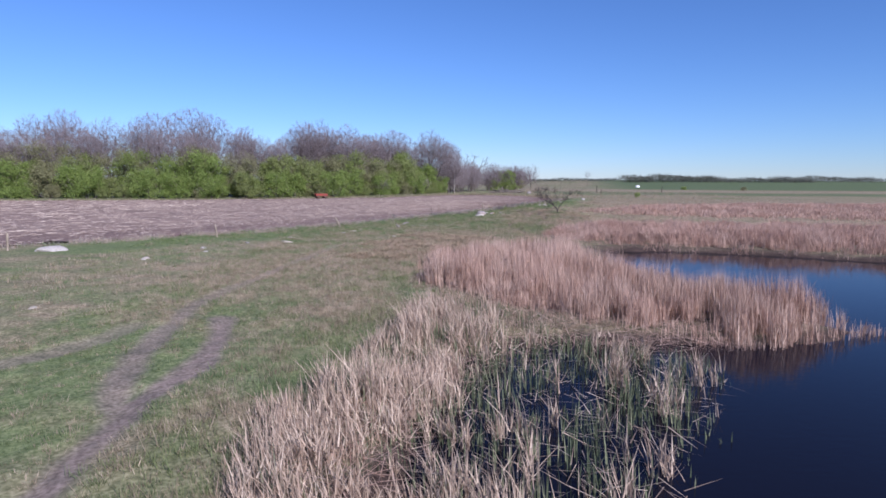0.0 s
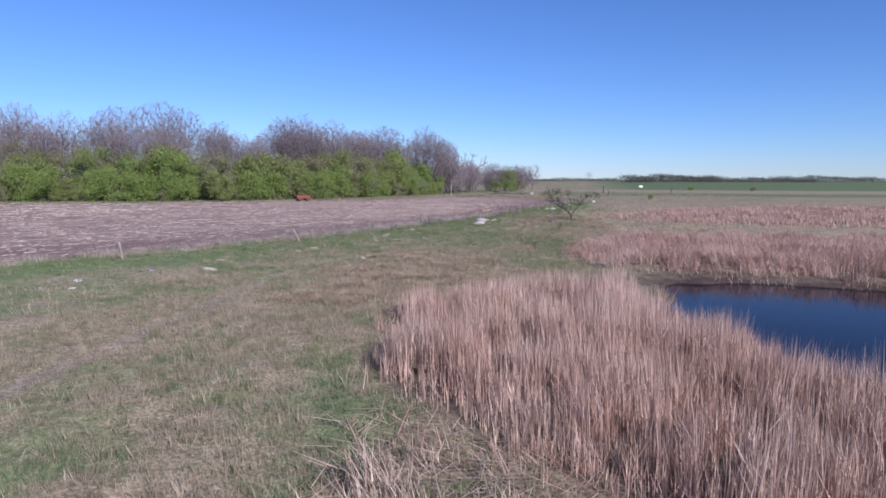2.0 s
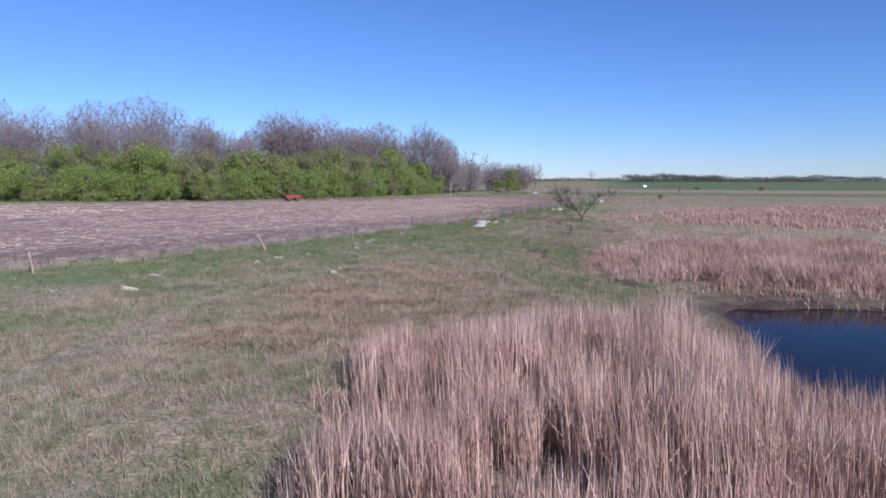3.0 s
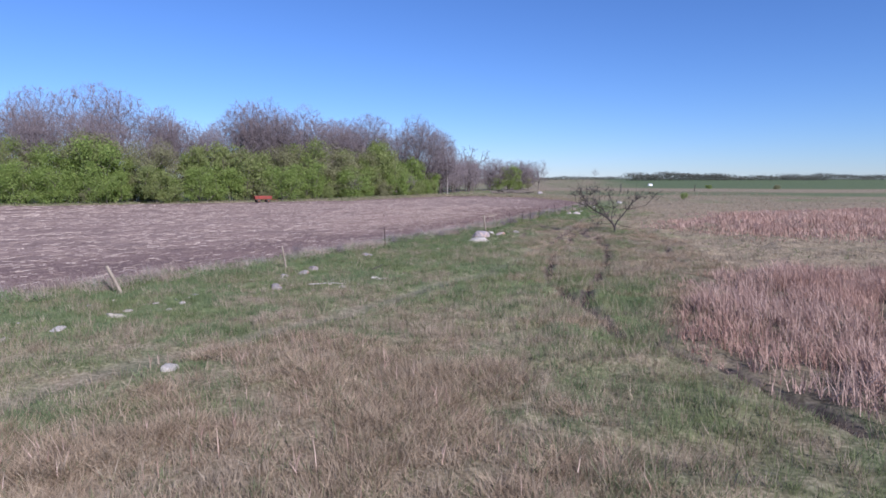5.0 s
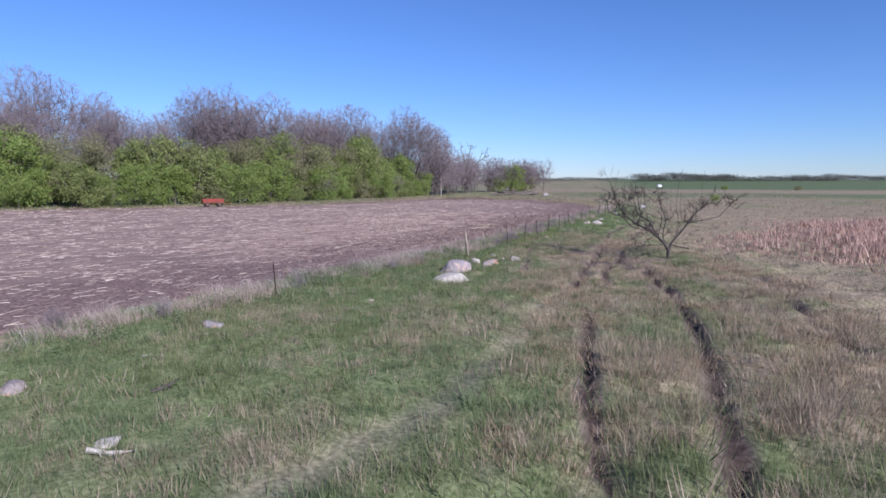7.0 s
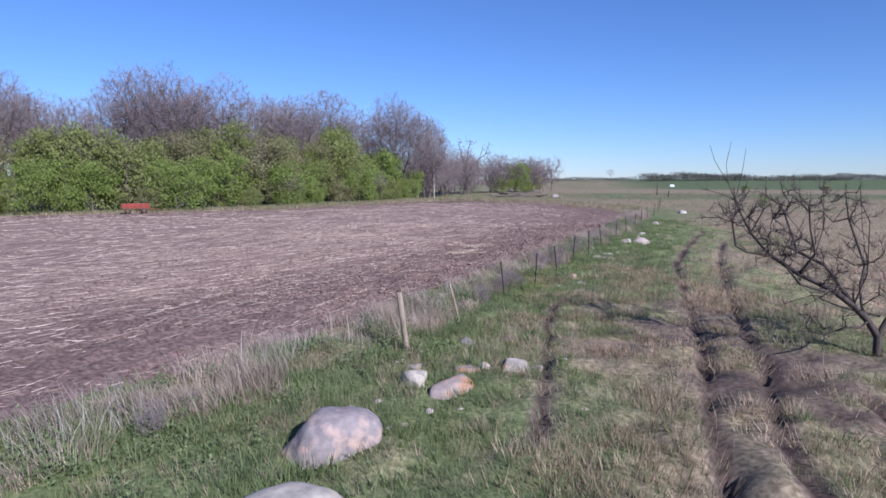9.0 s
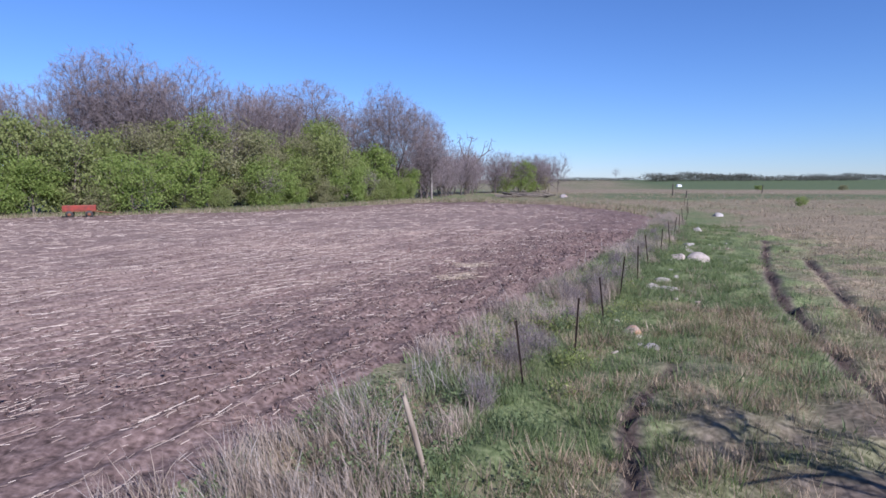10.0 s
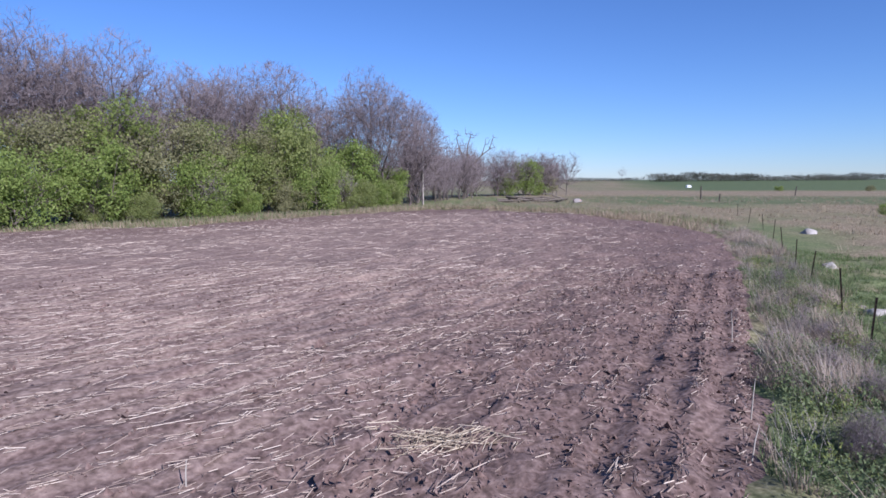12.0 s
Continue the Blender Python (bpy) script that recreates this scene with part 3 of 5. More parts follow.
def bare_tree(seed, tall, wide=0.62, base=0.28, count=460, haze_count=15500, twig_len=0.55, twig_wide=0.023, lean=0.03):
    """Meshes of a leafless tree: a trunk that forks into rising limbs under an uneven dome, and its fine twigs."""
    r = np.random.default_rng(seed)
    nodes, parents, p = [np.array([0, 0, -0.3])], [0], np.array([0, 0, -0.3])
    fork = max(1.0, tall * (base + 0.05))
    for i in range(1, 4):
        p = np.array([lean * tall * i / 6, 0, fork * i / 3]) + np.append(r.normal(0, 0.012 * tall, 2), 0)
        nodes.append(p), parents.append(i - 1)
    heads, reach = r.integers(4, 7), wide * tall * 0.5
    mid, half = tall * (base + 1) / 2, tall * (1 - base) / 2
    for i in range(heads):
        a, out, last = 6.283 * i / heads + r.uniform(-0.5, 0.5), reach * r.uniform(0.25, 0.65), 3
        top = tall * r.uniform(0.62, 0.82)
        for k in (0.35, 0.7, 1.0):
            nodes.append(nodes[3] + np.array([out * k ** 0.8 * math.cos(a), out * k ** 0.8 * math.sin(a), (top - fork) * k ** 1.15]) + r.normal(0, 0.015 * tall, 3))
            parents.append(last)
            last = len(nodes) - 1
    bumps = r.normal(0, 1, (12, 3))
    bumps /= np.linalg.norm(bumps, axis=1)[:, None]
    d = r.normal(0, 1, (count, 3))
    d /= np.linalg.norm(d, axis=1)[:, None]
    skin = 0.70 + 0.30 * np.clip((d @ bumps.T).max(1) * 4 - 2.9, 0, 1)
    pts = d * (skin * r.random(count) ** 0.45)[:, None] * np.array([reach, reach, half]) + np.array([0, 0, mid])
    pts = pts[np.argsort(np.linalg.norm(pts - nodes[3], axis=1))]
    limbs, tips = branch_web(r, nodes, parents, pts, 0.0078, 0.5)
    v, f = gather(limbs)
    d = r.normal(0, 1, (haze_count // 2, 3))
    d /= np.linalg.norm(d, axis=1)[:, None]
    skin = 0.70 + 0.30 * np.clip((d @ bumps.T).max(1) * 4 - 2.9, 0, 1)
    haze = d * (skin * r.random(len(d)) ** 0.36)[:, None] * np.array([reach, reach, half]) + np.array([0, 0, mid])
    tw, tf = gather([slivers(r, tips, max(3, haze_count // 2 // len(tips)), twig_len, twig_wide, 1.1, nodes[3]), slivers(r, list(zip(haze, d)), 1, twig_len, twig_wide, 1.1)])
    return np_mesh("trunk", v, f, True), np_mesh("crown", tw, tf)


def leafy_tree(seed, tall, wide, leaf_count, size):
    """Meshes of a young tree in leaf: stems, and a lobed crown of leaf clumps down to the ground."""
    r = np.random.default_rng(seed)
    lobes = []
    for i in range(11):
        a, h = 2.4 * i + r.uniform(-0.6, 0.6), 0.16 + 0.62 * i / 10
        reach = wide * 0.36 * math.sin(math.pi * (0.30 + 0.5 * h)) * r.uniform(0.55, 1.1)
        rad = wide * r.uniform(0.15, 0.24)
        lobes.append((np.array([reach * math.cos(a), reach * math.sin(a), tall * h]), np.array([rad, rad, rad * 0.8])))
    nodes, parents = [np.array([0, 0, -0.3]), np.array([0.1, 0, tall * 0.2]), np.array([0, 0.2, tall * 0.5])], [0, 0, 1]
    limbs, tips = branch_web(r, nodes, parents, lobed_points(r, 60, lobes), 0.018)
    v, f = gather(limbs)
    pieces, per = [], max(4, leaf_count // (11 * 60))
    for c, rad in lobes:
        d = r.normal(0, 1, (60, 3))
        d /= np.linalg.norm(d, axis=1)[:, None]
        sub = c + d * rad * (r.random((60, 1)) ** 0.3) * r.uniform(0.65, 1.35, (60, 1))
        sub[:, 2] = np.maximum(sub[:, 2], 0.3)
        pieces.append(leaves(r, sub, per, wide * 0.042, size, 0.6))
    lv, lf = gather(pieces)
    lv[:, 2] = np.maximum(lv[:, 2], 0.02)
    return np_mesh("trunk", v, f, True), np_mesh("crown", lv, lf)


def plant(name, meshes, mats, parts, label, group, x, y, turn, size, category="tree", sink=0.0, squash=1.0):
    ob = thing(name, label, category, group, m=pose(x, y, float(height(x, y)) - sink, 0, 0, turn))
    ob.scale = (size, size, size * squash)
    for me, mat, nm in zip(meshes, mats, parts):
        part(nm, me, mat, ob)
    return ob


def along(pts, step, back, jitter):
    """Places along a line, set back from it to its left."""
    out, carry = [], 0.0
    for (ax, ay), (bx, by) in zip(pts, pts[1:]):
        ln = math.hypot(bx - ax, by - ay)
        ux, uy = (bx - ax) / ln, (by - ay) / ln
        d = carry
        while d < ln:
            j, b = random.uniform(-jitter, jitter), back + random.uniform(-jitter, jitter)
            out.append((ax + ux * (d + j) - uy * b, ay + uy * (d + j) + ux * b))
            d += step
        carry = d - ln
    return out


LEAFY = [leafy_tree(40 + i, 6.5, 6.6 + 0.6 * (i % 3), 9400, 0.21) for i in range(6)]
TALL = [leafy_tree(50 + i, 11, 8.4, 10400, 0.215) for i in range(4)]
BARE = [bare_tree(70 + i, 14, (0.66, 0.56, 0.74)[i % 3], (0.26, 0.32, 0.22)[i % 3]) for i in range(7)]
THIN = [leafy_tree(60 + i, 11.5, 8.5, 8200, 0.19) for i in range(4)]
SCRUB = [bare_tree(90 + i, 5, 0.85, 0.06, 120, 2200, 0.55, 0.017) for i in range(4)]
PP = ("trunk", "crown")
GREEN_L, DULL_L, BARE_L = "small bushy tree in fresh green spring leaf", "budding tree with thin olive spring leaf", "tall leafless tree with grey-brown twigs behind the green"
for i, (x, y) in enumerate(along(WOOD, 5.0, 2.6, 1.5)):
    pick = random.random()
    if pick < 0.14:
        plant("bare_shrub", SCRUB[i % 4], (BARK, TWIG), PP, "leafless brown shrub between green trees", "trees at the edge of the wood", x, y, random.uniform(0, 360), random.uniform(0.8, 1.3), "shrub")
    plant("leafy_tree", LEAFY[i % 6], (BARK, LEAF if pick < 0.40 else LEAF_LIME if pick < 0.54 else LEAF_DULL if pick < 0.84 else BUDS), PP, GREEN_L if pick < 0.54 else DULL_L, "trees at the edge of the wood", x, y, random.uniform(0, 360), random.choice((0.5, 0.6, 0.8, 1.0, 1.2)) * random.uniform(0.9, 1.1), squash=random.uniform(0.85, 1.15))
for i, (x, y) in enumerate(along(WOOD, 6.4, 6.0, 1.8)):
    pick = random.random()
    plant("leafy_tree", LEAFY[(i + 3) % 6], (BARK, LEAF if pick < 0.3 else LEAF_DULL if pick < 0.7 else BUDS), PP, GREEN_L if pick < 0.3 else DULL_L, "trees at the edge of the wood", x, y, random.uniform(0, 360), random.choice((0.75, 1.0, 1.25, 1.5)), squash=random.uniform(0.9, 1.25))
for i, (x, y) in enumerate(along(WOOD, 6.0, 8.4, 2.0)):
    pick = random.random()
    plant("leafy_tree", TALL[(i + 2) % 4], (BARK_MID, LEAF if pick < 0.42 else LEAF_DULL if pick < 0.82 else BUDS), PP, "taller tree with green spring leaf" if pick < 0.42 else DULL_L, "trees at the edge of the wood", x, y, random.uniform(0, 360), random.uniform(0.82, 1.30), squash=random.uniform(0.9, 1.15))
for row, (step, back, lo, hi) in enumerate(((7.0, 12, 0.72, 1.05), (6.5, 17.5, 0.90, 1.32), (10, 24, 1.02, 1.42))):
    for i, (x, y) in enumerate(along(WOOD, step, back, 2.6)):
        plant("bare_tree", BARE[(i * 5 + row) % 7], (BARK_MID, TWIG), PP, BARE_L, "bare trees of the wood", x, y, random.uniform(0, 360), random.uniform(lo, hi) * (0.98 + 0.20 * float(smooth(-x, 32, 58))))
for i, (x, y, h) in enumerate(((-4.6, 198, 18.3), (2, 212, 15.8), (-10.3, 194, 15.1), (-14.5, 188, 17.6), (-19.3, 182, 16.3), (-23.4, 178, 15.7), (-28.3, 172, 17.9), (-33.2, 168, 18.6), (-36.5, 166, 18), (-2.2, 196, 16.6), (3.5, 203, 12))):
    plant("bare_tree", BARE[i % 7], (BARK_MID, TWIG), PP, BARE_L, "bare trees of the wood", x, y, 50 * i, 1.28 * h / 14, squash=0.88)
for i, (x, y) in enumerate(along(WOOD, 5.6, 10.8, 2.0)):
    plant("budding_tree", THIN[i % 4], (BARK_MID, BUDS), PP, "budding tree with thin brownish olive haze", "budding trees of the wood", x, y, random.uniform(0, 360), random.uniform(0.85, 1.18) * (1 + 0.12 * float(smooth(-x, 35, 60))))
for i, (x, y) in enumerate(along(WOOD[1:], 5.5, 10.5, 1.5)):
    plant("bare_shrub", SCRUB[i % 4], (BARK_MID, TWIG), PP, "tall leafless shrub in the shade of the wood", "undergrowth of the wood", x, y, random.uniform(0, 360), random.uniform(1.3, 1.8), "shrub")
TAIL = [(3, 200), (8, 222), (16, 246), (41, 270)]
for i, (x, y) in enumerate(along(TAIL, 2.6, 2.5, 1.6) + along(TAIL, 3.2, 8, 2.5)):
    plant("bare_tree", SCRUB[i % 4], (BARK, TWIG), PP, "low leafless scrub tree with brown twigs", "scrub past the wood", x, y, random.uniform(0, 360), random.uniform(1.6, 2.5))
for i, (x, y, k) in enumerate(((26, 258, 1.45), (31, 264, 1.0), (21, 255, 0.9), (-1, 193, 0.7))):
    plant("leafy_tree", LEAFY[i], (BARK, LEAF_DULL), PP, "dull green budding tree among bare scrub", "scrub past the wood", x, y, 70 * i, k)


def shaped_tree(seed, limbs_at, count, reach, thin, per_tip, twig_len, twig_wide, from_limb=1, crest=99.0):
    """A bare tree whose main limbs follow given bends, with side branches round them."""
    r = np.random.default_rng(seed)
    nodes, parents, outer = [], [], []
    for limb in limbs_at:
        last = None
        for k, p in enumerate(limb):
            p = np.array(p, float)
            if nodes and k == 0:
                last = int(np.argmin(np.linalg.norm(np.array(nodes) - p, axis=1)))
                continue
            nodes.append(p), parents.append(last if last is not None else 0)
            last = len(nodes) - 1
            if k >= from_limb and p[2] < crest:
                outer.append(p)
    pts = []
    for i in range(count):
        j = r.integers(len(outer))
        p = outer[j] + r.normal(0, reach, 3) * np.array([1, 1, 0.7]) + np.array([0, 0, reach * 0.8])
        pts.append(p)
    pts = np.array(sorted(pts, key=lambda p: min(np.linalg.norm(p - o) for o in outer)))
    limbs, tips = branch_web(r, nodes, parents, pts, thin, 0.12)
    v, f = gather(limbs)
    tw, tf = gather([slivers(r, tips, per_tip, twig_len, twig_wide, 0.5)])
    return np_mesh("trunk", v, f, True), np_mesh("crown", tw, tf)


snag = shaped_tree(131, [[(0, 0, -0.3), (0, 0, 3), (0.1, 0, 6.2), (-0.3, 0, 8.6), (-1.1, 0, 10.4), (-1.7, 0.2, 12.6)], [(0.1, 0, 6.2), (0.6, 0, 8.8), (0.7, 0, 11.2), (1.2, 0, 12.6)], [(0.1, 0, 6.2), (2.2, 0.3, 7.4), (3.6, 0.3, 9.0), (5.2, 0.4, 10.2), (5.8, 0.4, 12.2)], [(3.6, 0.3, 9.0), (4.3, 0.5, 11.2), (4.4, 0.5, 12.4)], [(0, 0, 3), (-1.2, 0.3, 6.0), (-2.3, 0.2, 7.0)]], 70, 0.8, 0.03, 3, 0.7, 0.03, 3)
plant("dead_tree", snag, (BARK, BARK), PP, "dead standing tree with grey trunk and bare forks", "", 10.6, 236, 0, 1.0)
BENT = [[(0, 0, -0.2), (0.02, 0.05, 0.45), (-0.2, 0.1, 0.8), (-0.55, 0.1, 1.15), (-1.0, 0.2, 1.5), (-1.55, 0.6, 1.8), (-2.05, 1.0, 2.2), (-2.3, 1.5, 2.7), (-2.45, 1.8, 3.2), (-2.5, 2.0, 3.5), (-2.6, 2.2, 3.9), (-2.9, 2.4, 4.5), (-3.0, 2.5, 4.9)], [(-2.5, 2.0, 3.5), (-2.3, 2.1, 4.3), (-2.2, 2.2, 4.8)], [(-2.6, 2.2, 3.9), (-2.6, 2.4, 4.4), (-2.45, 2.5, 5.0)],
        [(-1.55, 0.6, 1.8), (-1.5, 0.1, 2.35), (-1.7, 0.0, 2.9), (-1.75, 0.0, 3.3)], [(-1.5, 0.1, 2.35), (-1.3, 0.2, 2.9), (-1.3, 0.3, 4.0)], [(-2.3, 1.5, 2.7), (-2.1, 1.3, 3.3), (-2.1, 1.3, 4.1)],
        [(-0.55, 0.1, 1.15), (-0.8, 0.5, 1.75), (-0.9, 0.7, 2.0), (-1.4, 1.0, 2.3), (-1.6, 1.3, 3.2)], [(-0.55, 0.1, 1.15), (-0.5, -0.2, 1.95), (-0.6, -0.3, 3.1), (-0.9, -0.4, 3.55), (-0.95, -0.4, 4.1)],
        [(0.02, 0.05, 0.45), (-0.2, 0.35, 1.1), (-0.1, 0.6, 1.5), (0.1, 0.8, 2.0), (-0.3, 0.9, 3.1), (-0.35, 1.0, 3.7)], [(-0.1, 0.6, 1.5), (0.5, 1.3, 1.9), (0.7, 1.9, 2.8), (0.8, 2.2, 3.7)],
        [(0.02, 0.05, 0.45), (0.15, 0.0, 0.87), (0.6, 0.0, 1.4), (1.0, 0.1, 1.9), (1.35, 0.1, 2.4), (1.9, 0.2, 2.8), (2.3, 0.2, 3.4), (2.5, 0.3, 4.0)], [(1.0, 0.1, 1.9), (1.6, -0.4, 2.1), (2.3, -0.7, 2.3), (2.8, -0.8, 2.9)], [(1.9, 0.2, 2.8), (1.8, 0.4, 3.7), (1.9, 0.4, 4.7)],
        [(0.15, 0.0, 0.87), (0.4, -0.3, 1.75), (0.15, -0.4, 2.9), (0.2, -0.5, 3.75), (0.25, -0.5, 4.35), (0.4, -0.5, 4.8)], [(0.6, 0.0, 1.4), (0.9, 0.7, 2.1), (0.9, 1.0, 3.0), (1.0, 1.1, 3.8)], [(0.4, -0.3, 1.75), (0.8, -0.9, 2.3), (0.9, -1.3, 3.3)],
        [(-0.2, 0.1, 0.8), (-0.6, -0.3, 0.75), (-1.2, -0.6, 0.8), (-1.7, -0.8, 0.7)], [(-1.0, 0.2, 1.5), (-1.6, -0.5, 1.6), (-2.3, -0.8, 1.8), (-2.8, -1.0, 2.3)], [(-2.05, 1.0, 2.2), (-2.7, 0.8, 2.3), (-3.2, 0.3, 2.5), (-3.3, 0.3, 3.0)]]
bent = shaped_tree(208, BENT, 520, 0.36, 0.0060, 9, 0.34, 0.011, 3, 3.4)
plant("leaning_tree", bent, (BARK_DARK, BARK_DARK), PP, "low spreading leafless tree with dark crooked limbs", "", 17.2, 92.7, 0, 1.03)


# ---- reeds ----
def reed_bed(outline, per_m2, tall, gaps, name, label, mat, width=0.02, foot=None, extra=1.5, edge=0.5, sway=0.14, thin=0.0, low=0.0, grain=1.1, ragged=2.0):
    x, y = scatter(outline, per_m2)
    ins = within(x, y, outline) + ragged * (fnoise(x, y, 1.5, 41) - 0.5)
    ok = (ins > 0) & (fnoise(x, y, grain, 43) > gaps + thin * smooth(x, -2, 3)) & (rng.random(len(x)) < 0.2 + 0.8 * smooth(ins, 0, edge * 1.6))
    x, y, ins = x[ok], y[ok], ins[ok]
    n = len(x)
    z = np.maximum(height(x, y), foot if foot is not None else -9) - 0.03
    h = tall * (0.32 + 1.18 * fnoise(x, y, 1.9, 45)) * rng.uniform(0.7, 1.15, n) * (0.36 + 0.64 * smooth(ins, 0, edge * 2)) * (1 - low * smooth(y, 50, 57))
    turn = 6.28 * fnoise(x, y, 3, 47) + rng.normal(0, 0.9, n)
    w = width * rng.uniform(0.6, 1.4, n)
    pieces = [blades(x, y, z, h, w, h * np.abs(rng.normal(0, sway, n)), turn, 0.6, 2)]
    m = int(n * extra)
    k = rng.integers(0, n, m)
    f = rng.uniform(0.0, 0.55, m)
    pieces.append(blades(x[k], y[k], z[k] + h[k] * f, h[k] * rng.uniform(0.25, 0.5, m), w[k] * 1.25, h[k] * rng.uniform(0.08, 0.34, m), rng.uniform(0, 6.28, m), 0.3, 1))
    v, fc = gather(pieces)
    return tagged(part(name, np_mesh(name, v, fc), mat), label, "reeds", kind="stuff")


reed_bed(REEDS_WEST, 215, 1.6, 0.43, "reed_bed", "dense bed of dead tan reeds standing at the pond", REED, 0.017, -0.35, 0.8, sway=0.13, edge=1.1, grain=0.55, ragged=3.2)
reed_bed(REEDS_FRONT, 112, 1.1, 0.42, "reed_bed", "sparse broken dead reeds standing in dark water", REED_PALE, 0.022, -0.35, sway=0.42, thin=0.27, grain=0.6)
reed_bed(REEDS_FRONT, 26, 0.8, 0.40, "reed_shoots", "green reed shoots rising from the dark water", SHOOT, 0.024, -0.35, 0.6)
reed_bed(REEDS_EAST, 74, 1.35, 0.40, "reed_bed", "pinkish dead reeds on the far bank of the pond", REED_RED, 0.022, -0.35, 1.2, sway=0.5, low=0.30, grain=1.1, edge=1.6, ragged=3.4)
reed_bed(REMAINS, 5, 0.6, 0.56, "reed_remains", "scattered standing dead reeds in dry pasture", REED, 0.014, None, 1.0, sway=0.25, grain=0.8)
reed_bed(REEDS_FAR, 17, 0.72, 0.36, "reed_bed", "distant pinkish bed of dead reeds in the pasture", REED_RED, 0.06, -0.35, 0.6, sway=0.4, edge=4.0, ragged=9.0, grain=2.4)


# ---- grass ----
def tufts_of(cx, cy, size, per, tall, wide, loose, lay=1.0):
    """Tussocks: blades that spring outward from each tuft's middle."""
    n = len(cx)
    k = np.repeat(np.arange(n), per)
    a = rng.uniform(0, 6.28, n * per)
    off = np.abs(rng.normal(0, 1, n * per)) * loose * size[k]
    x, y = cx[k] + off * np.cos(a), cy[k] + off * np.sin(a)
    h = tall * size[k] * rng.uniform(0.45, 1.25, n * per)
    return gather([blades(x, y, height(cx, cy)[k] - 0.03, h, wide * rng.uniform(0.6, 1.4, n * per), h * lay * rng.uniform(0.15, 0.8, n * per), a + rng.normal(0, 0.7, n * per), 0.5, 1)])


def grass(name, label, mat, count, per, tall, wide, loose, want, box, clump):
    x, y = rng.uniform(box[0], box[1], count), rng.uniform(box[2], box[3], count)
    dry, soil, _, wet_shade = cover(x, y)
    odds = want(dry) * (1 - smooth(soil, 0.1, 0.4)) * (1 - smooth(wet_shade, 0.08, 0.35)) * (fnoise(x, y, clump, 51) > 0.34)
    ok = (rng.random(count) < odds) & (basin(x, y) < -0.7) & (within(x, y, FIELD) < -1.0)
    x, y = x[ok], y[ok]
    size = (0.40 + 1.2 * fnoise(x, y, clump * 2.0, 53)) * rng.uniform(0.6, 1.45, len(x))
    size *= (1 + 0.5 * np.exp(-(((x - 9) / 5) ** 2 + ((y - 66) / 11) ** 2))) * (1 - 0.5 * (1 - smooth(x, -8, -4.5)) * (1 - smooth(y, 20, 32)))
    v, f = tufts_of(x, y, size, per, tall, wide, loose)
    tagged(part(name, np_mesh(name, v, f), mat), label, "grass", kind="stuff")


def lush_grass(count, per):
    """Thick green grass on the ungrazed strip by the fence."""
    x, y = rng.uniform(-24, 34, count), rng.uniform(40, 140, count)
    dry, soil, _, wet_shade = cover(x, y)
    ok = (within(x, y, FIELD) < -2.3) & (line_gap(x, y, FENCE) < 4.2 * (0.45 + fnoise(x, y, 5, 57))) & (fnoise(x, y, 0.8, 58) > 0.34) & (soil + wet_shade < 0.4) & (dry < 0.62)
    x, y = x[ok], y[ok]
    size = (0.35 + 1.3 * fnoise(x, y, 1.6, 59)) * rng.uniform(0.6, 1.4, len(x)) * (0.5 + 0.5 * smooth(y, 80, 88))
    v, f = tufts_of(x, y, size, per, 0.22, 0.020, 0.11)
    tagged(part("lush_grass", np_mesh("lush_grass", v, f), LUSH), "thick fresh green grass beside the fence", "grass", kind="stuff")


def tussocks(outline, count, per, tall, seed, bare=0.3, keep=0.50, lay=2.6):
    """Matted tussocks of dead grass, in loose groups."""
    x, y = scatter(outline, count)
    ok = (within(x, y, outline) + 3 * (fnoise(x, y, 2.2, seed + 2) - 0.5) > 0) & (fnoise(x, y, 1.6, seed) > keep) & (cover(x, y)[1] < bare)
    x, y = x[ok], y[ok]
    size = (0.35 + 1.3 * fnoise(x, y, 1.4, seed + 1)) * rng.uniform(0.5, 1.4, len(x))
    v, f = tufts_of(x, y, size, per, tall, 0.014, 0.26, lay)
    tagged(part("dry_tussocks", np_mesh("dry_tussocks", v, f), HAY_WARM), "matted tussocks of tan dead grass in the pasture", "grass", kind="stuff")


HAY_WARM = blade_material("warm_dry_grass", [(0.0, (0.14, 0.098, 0.062)), (0.5, (0.34, 0.256, 0.172)), (1.0, (0.58, 0.465, 0.335))], 0.3, tuft=0.5, share=0.5)
tussocks(REMAINS, 26, 44, 0.20, 111, 0.3, 0.45)
tussocks([(5, 60), (8, 84), (9, 100), (13, 108), (20, 106), (20, 84), (16, 66), (12, 58)], 16, 34, 0.20, 117, 0.5, 0.50, 1.2)
LUSH = blade_material("lush_grass", [(0.0, (0.088, 0.128, 0.046)), (0.5, (0.155, 0.205, 0.080)), (1.0, (0.245, 0.282, 0.128))], 0.4, tuft=0.4, share=0.6)
lush_grass(52000, 18)
NEAR = (-24, 32, 6, 136)
grass("green_grass", "short green pasture grass in uneven tufts", GRASS, 16000, 14, 0.20, 0.025, 0.2, lambda d: 0.95 - 0.8 * d, NEAR, 0.9)
grass("dry_grass", "dry tan grass tufts among the green", HAY, 16000, 14, 0.25, 0.023, 0.2, lambda d: 0.12 + 0.85 * d, NEAR, 1.1)
NEXT = (-14, 18, 8, 112)
grass("green_grass", "green pasture grass in uneven tufts", GRASS, 66000, 18, 0.20, 0.012, 0.15, lambda d: 1.05 - 0.8 * d, NEXT, 0.7)
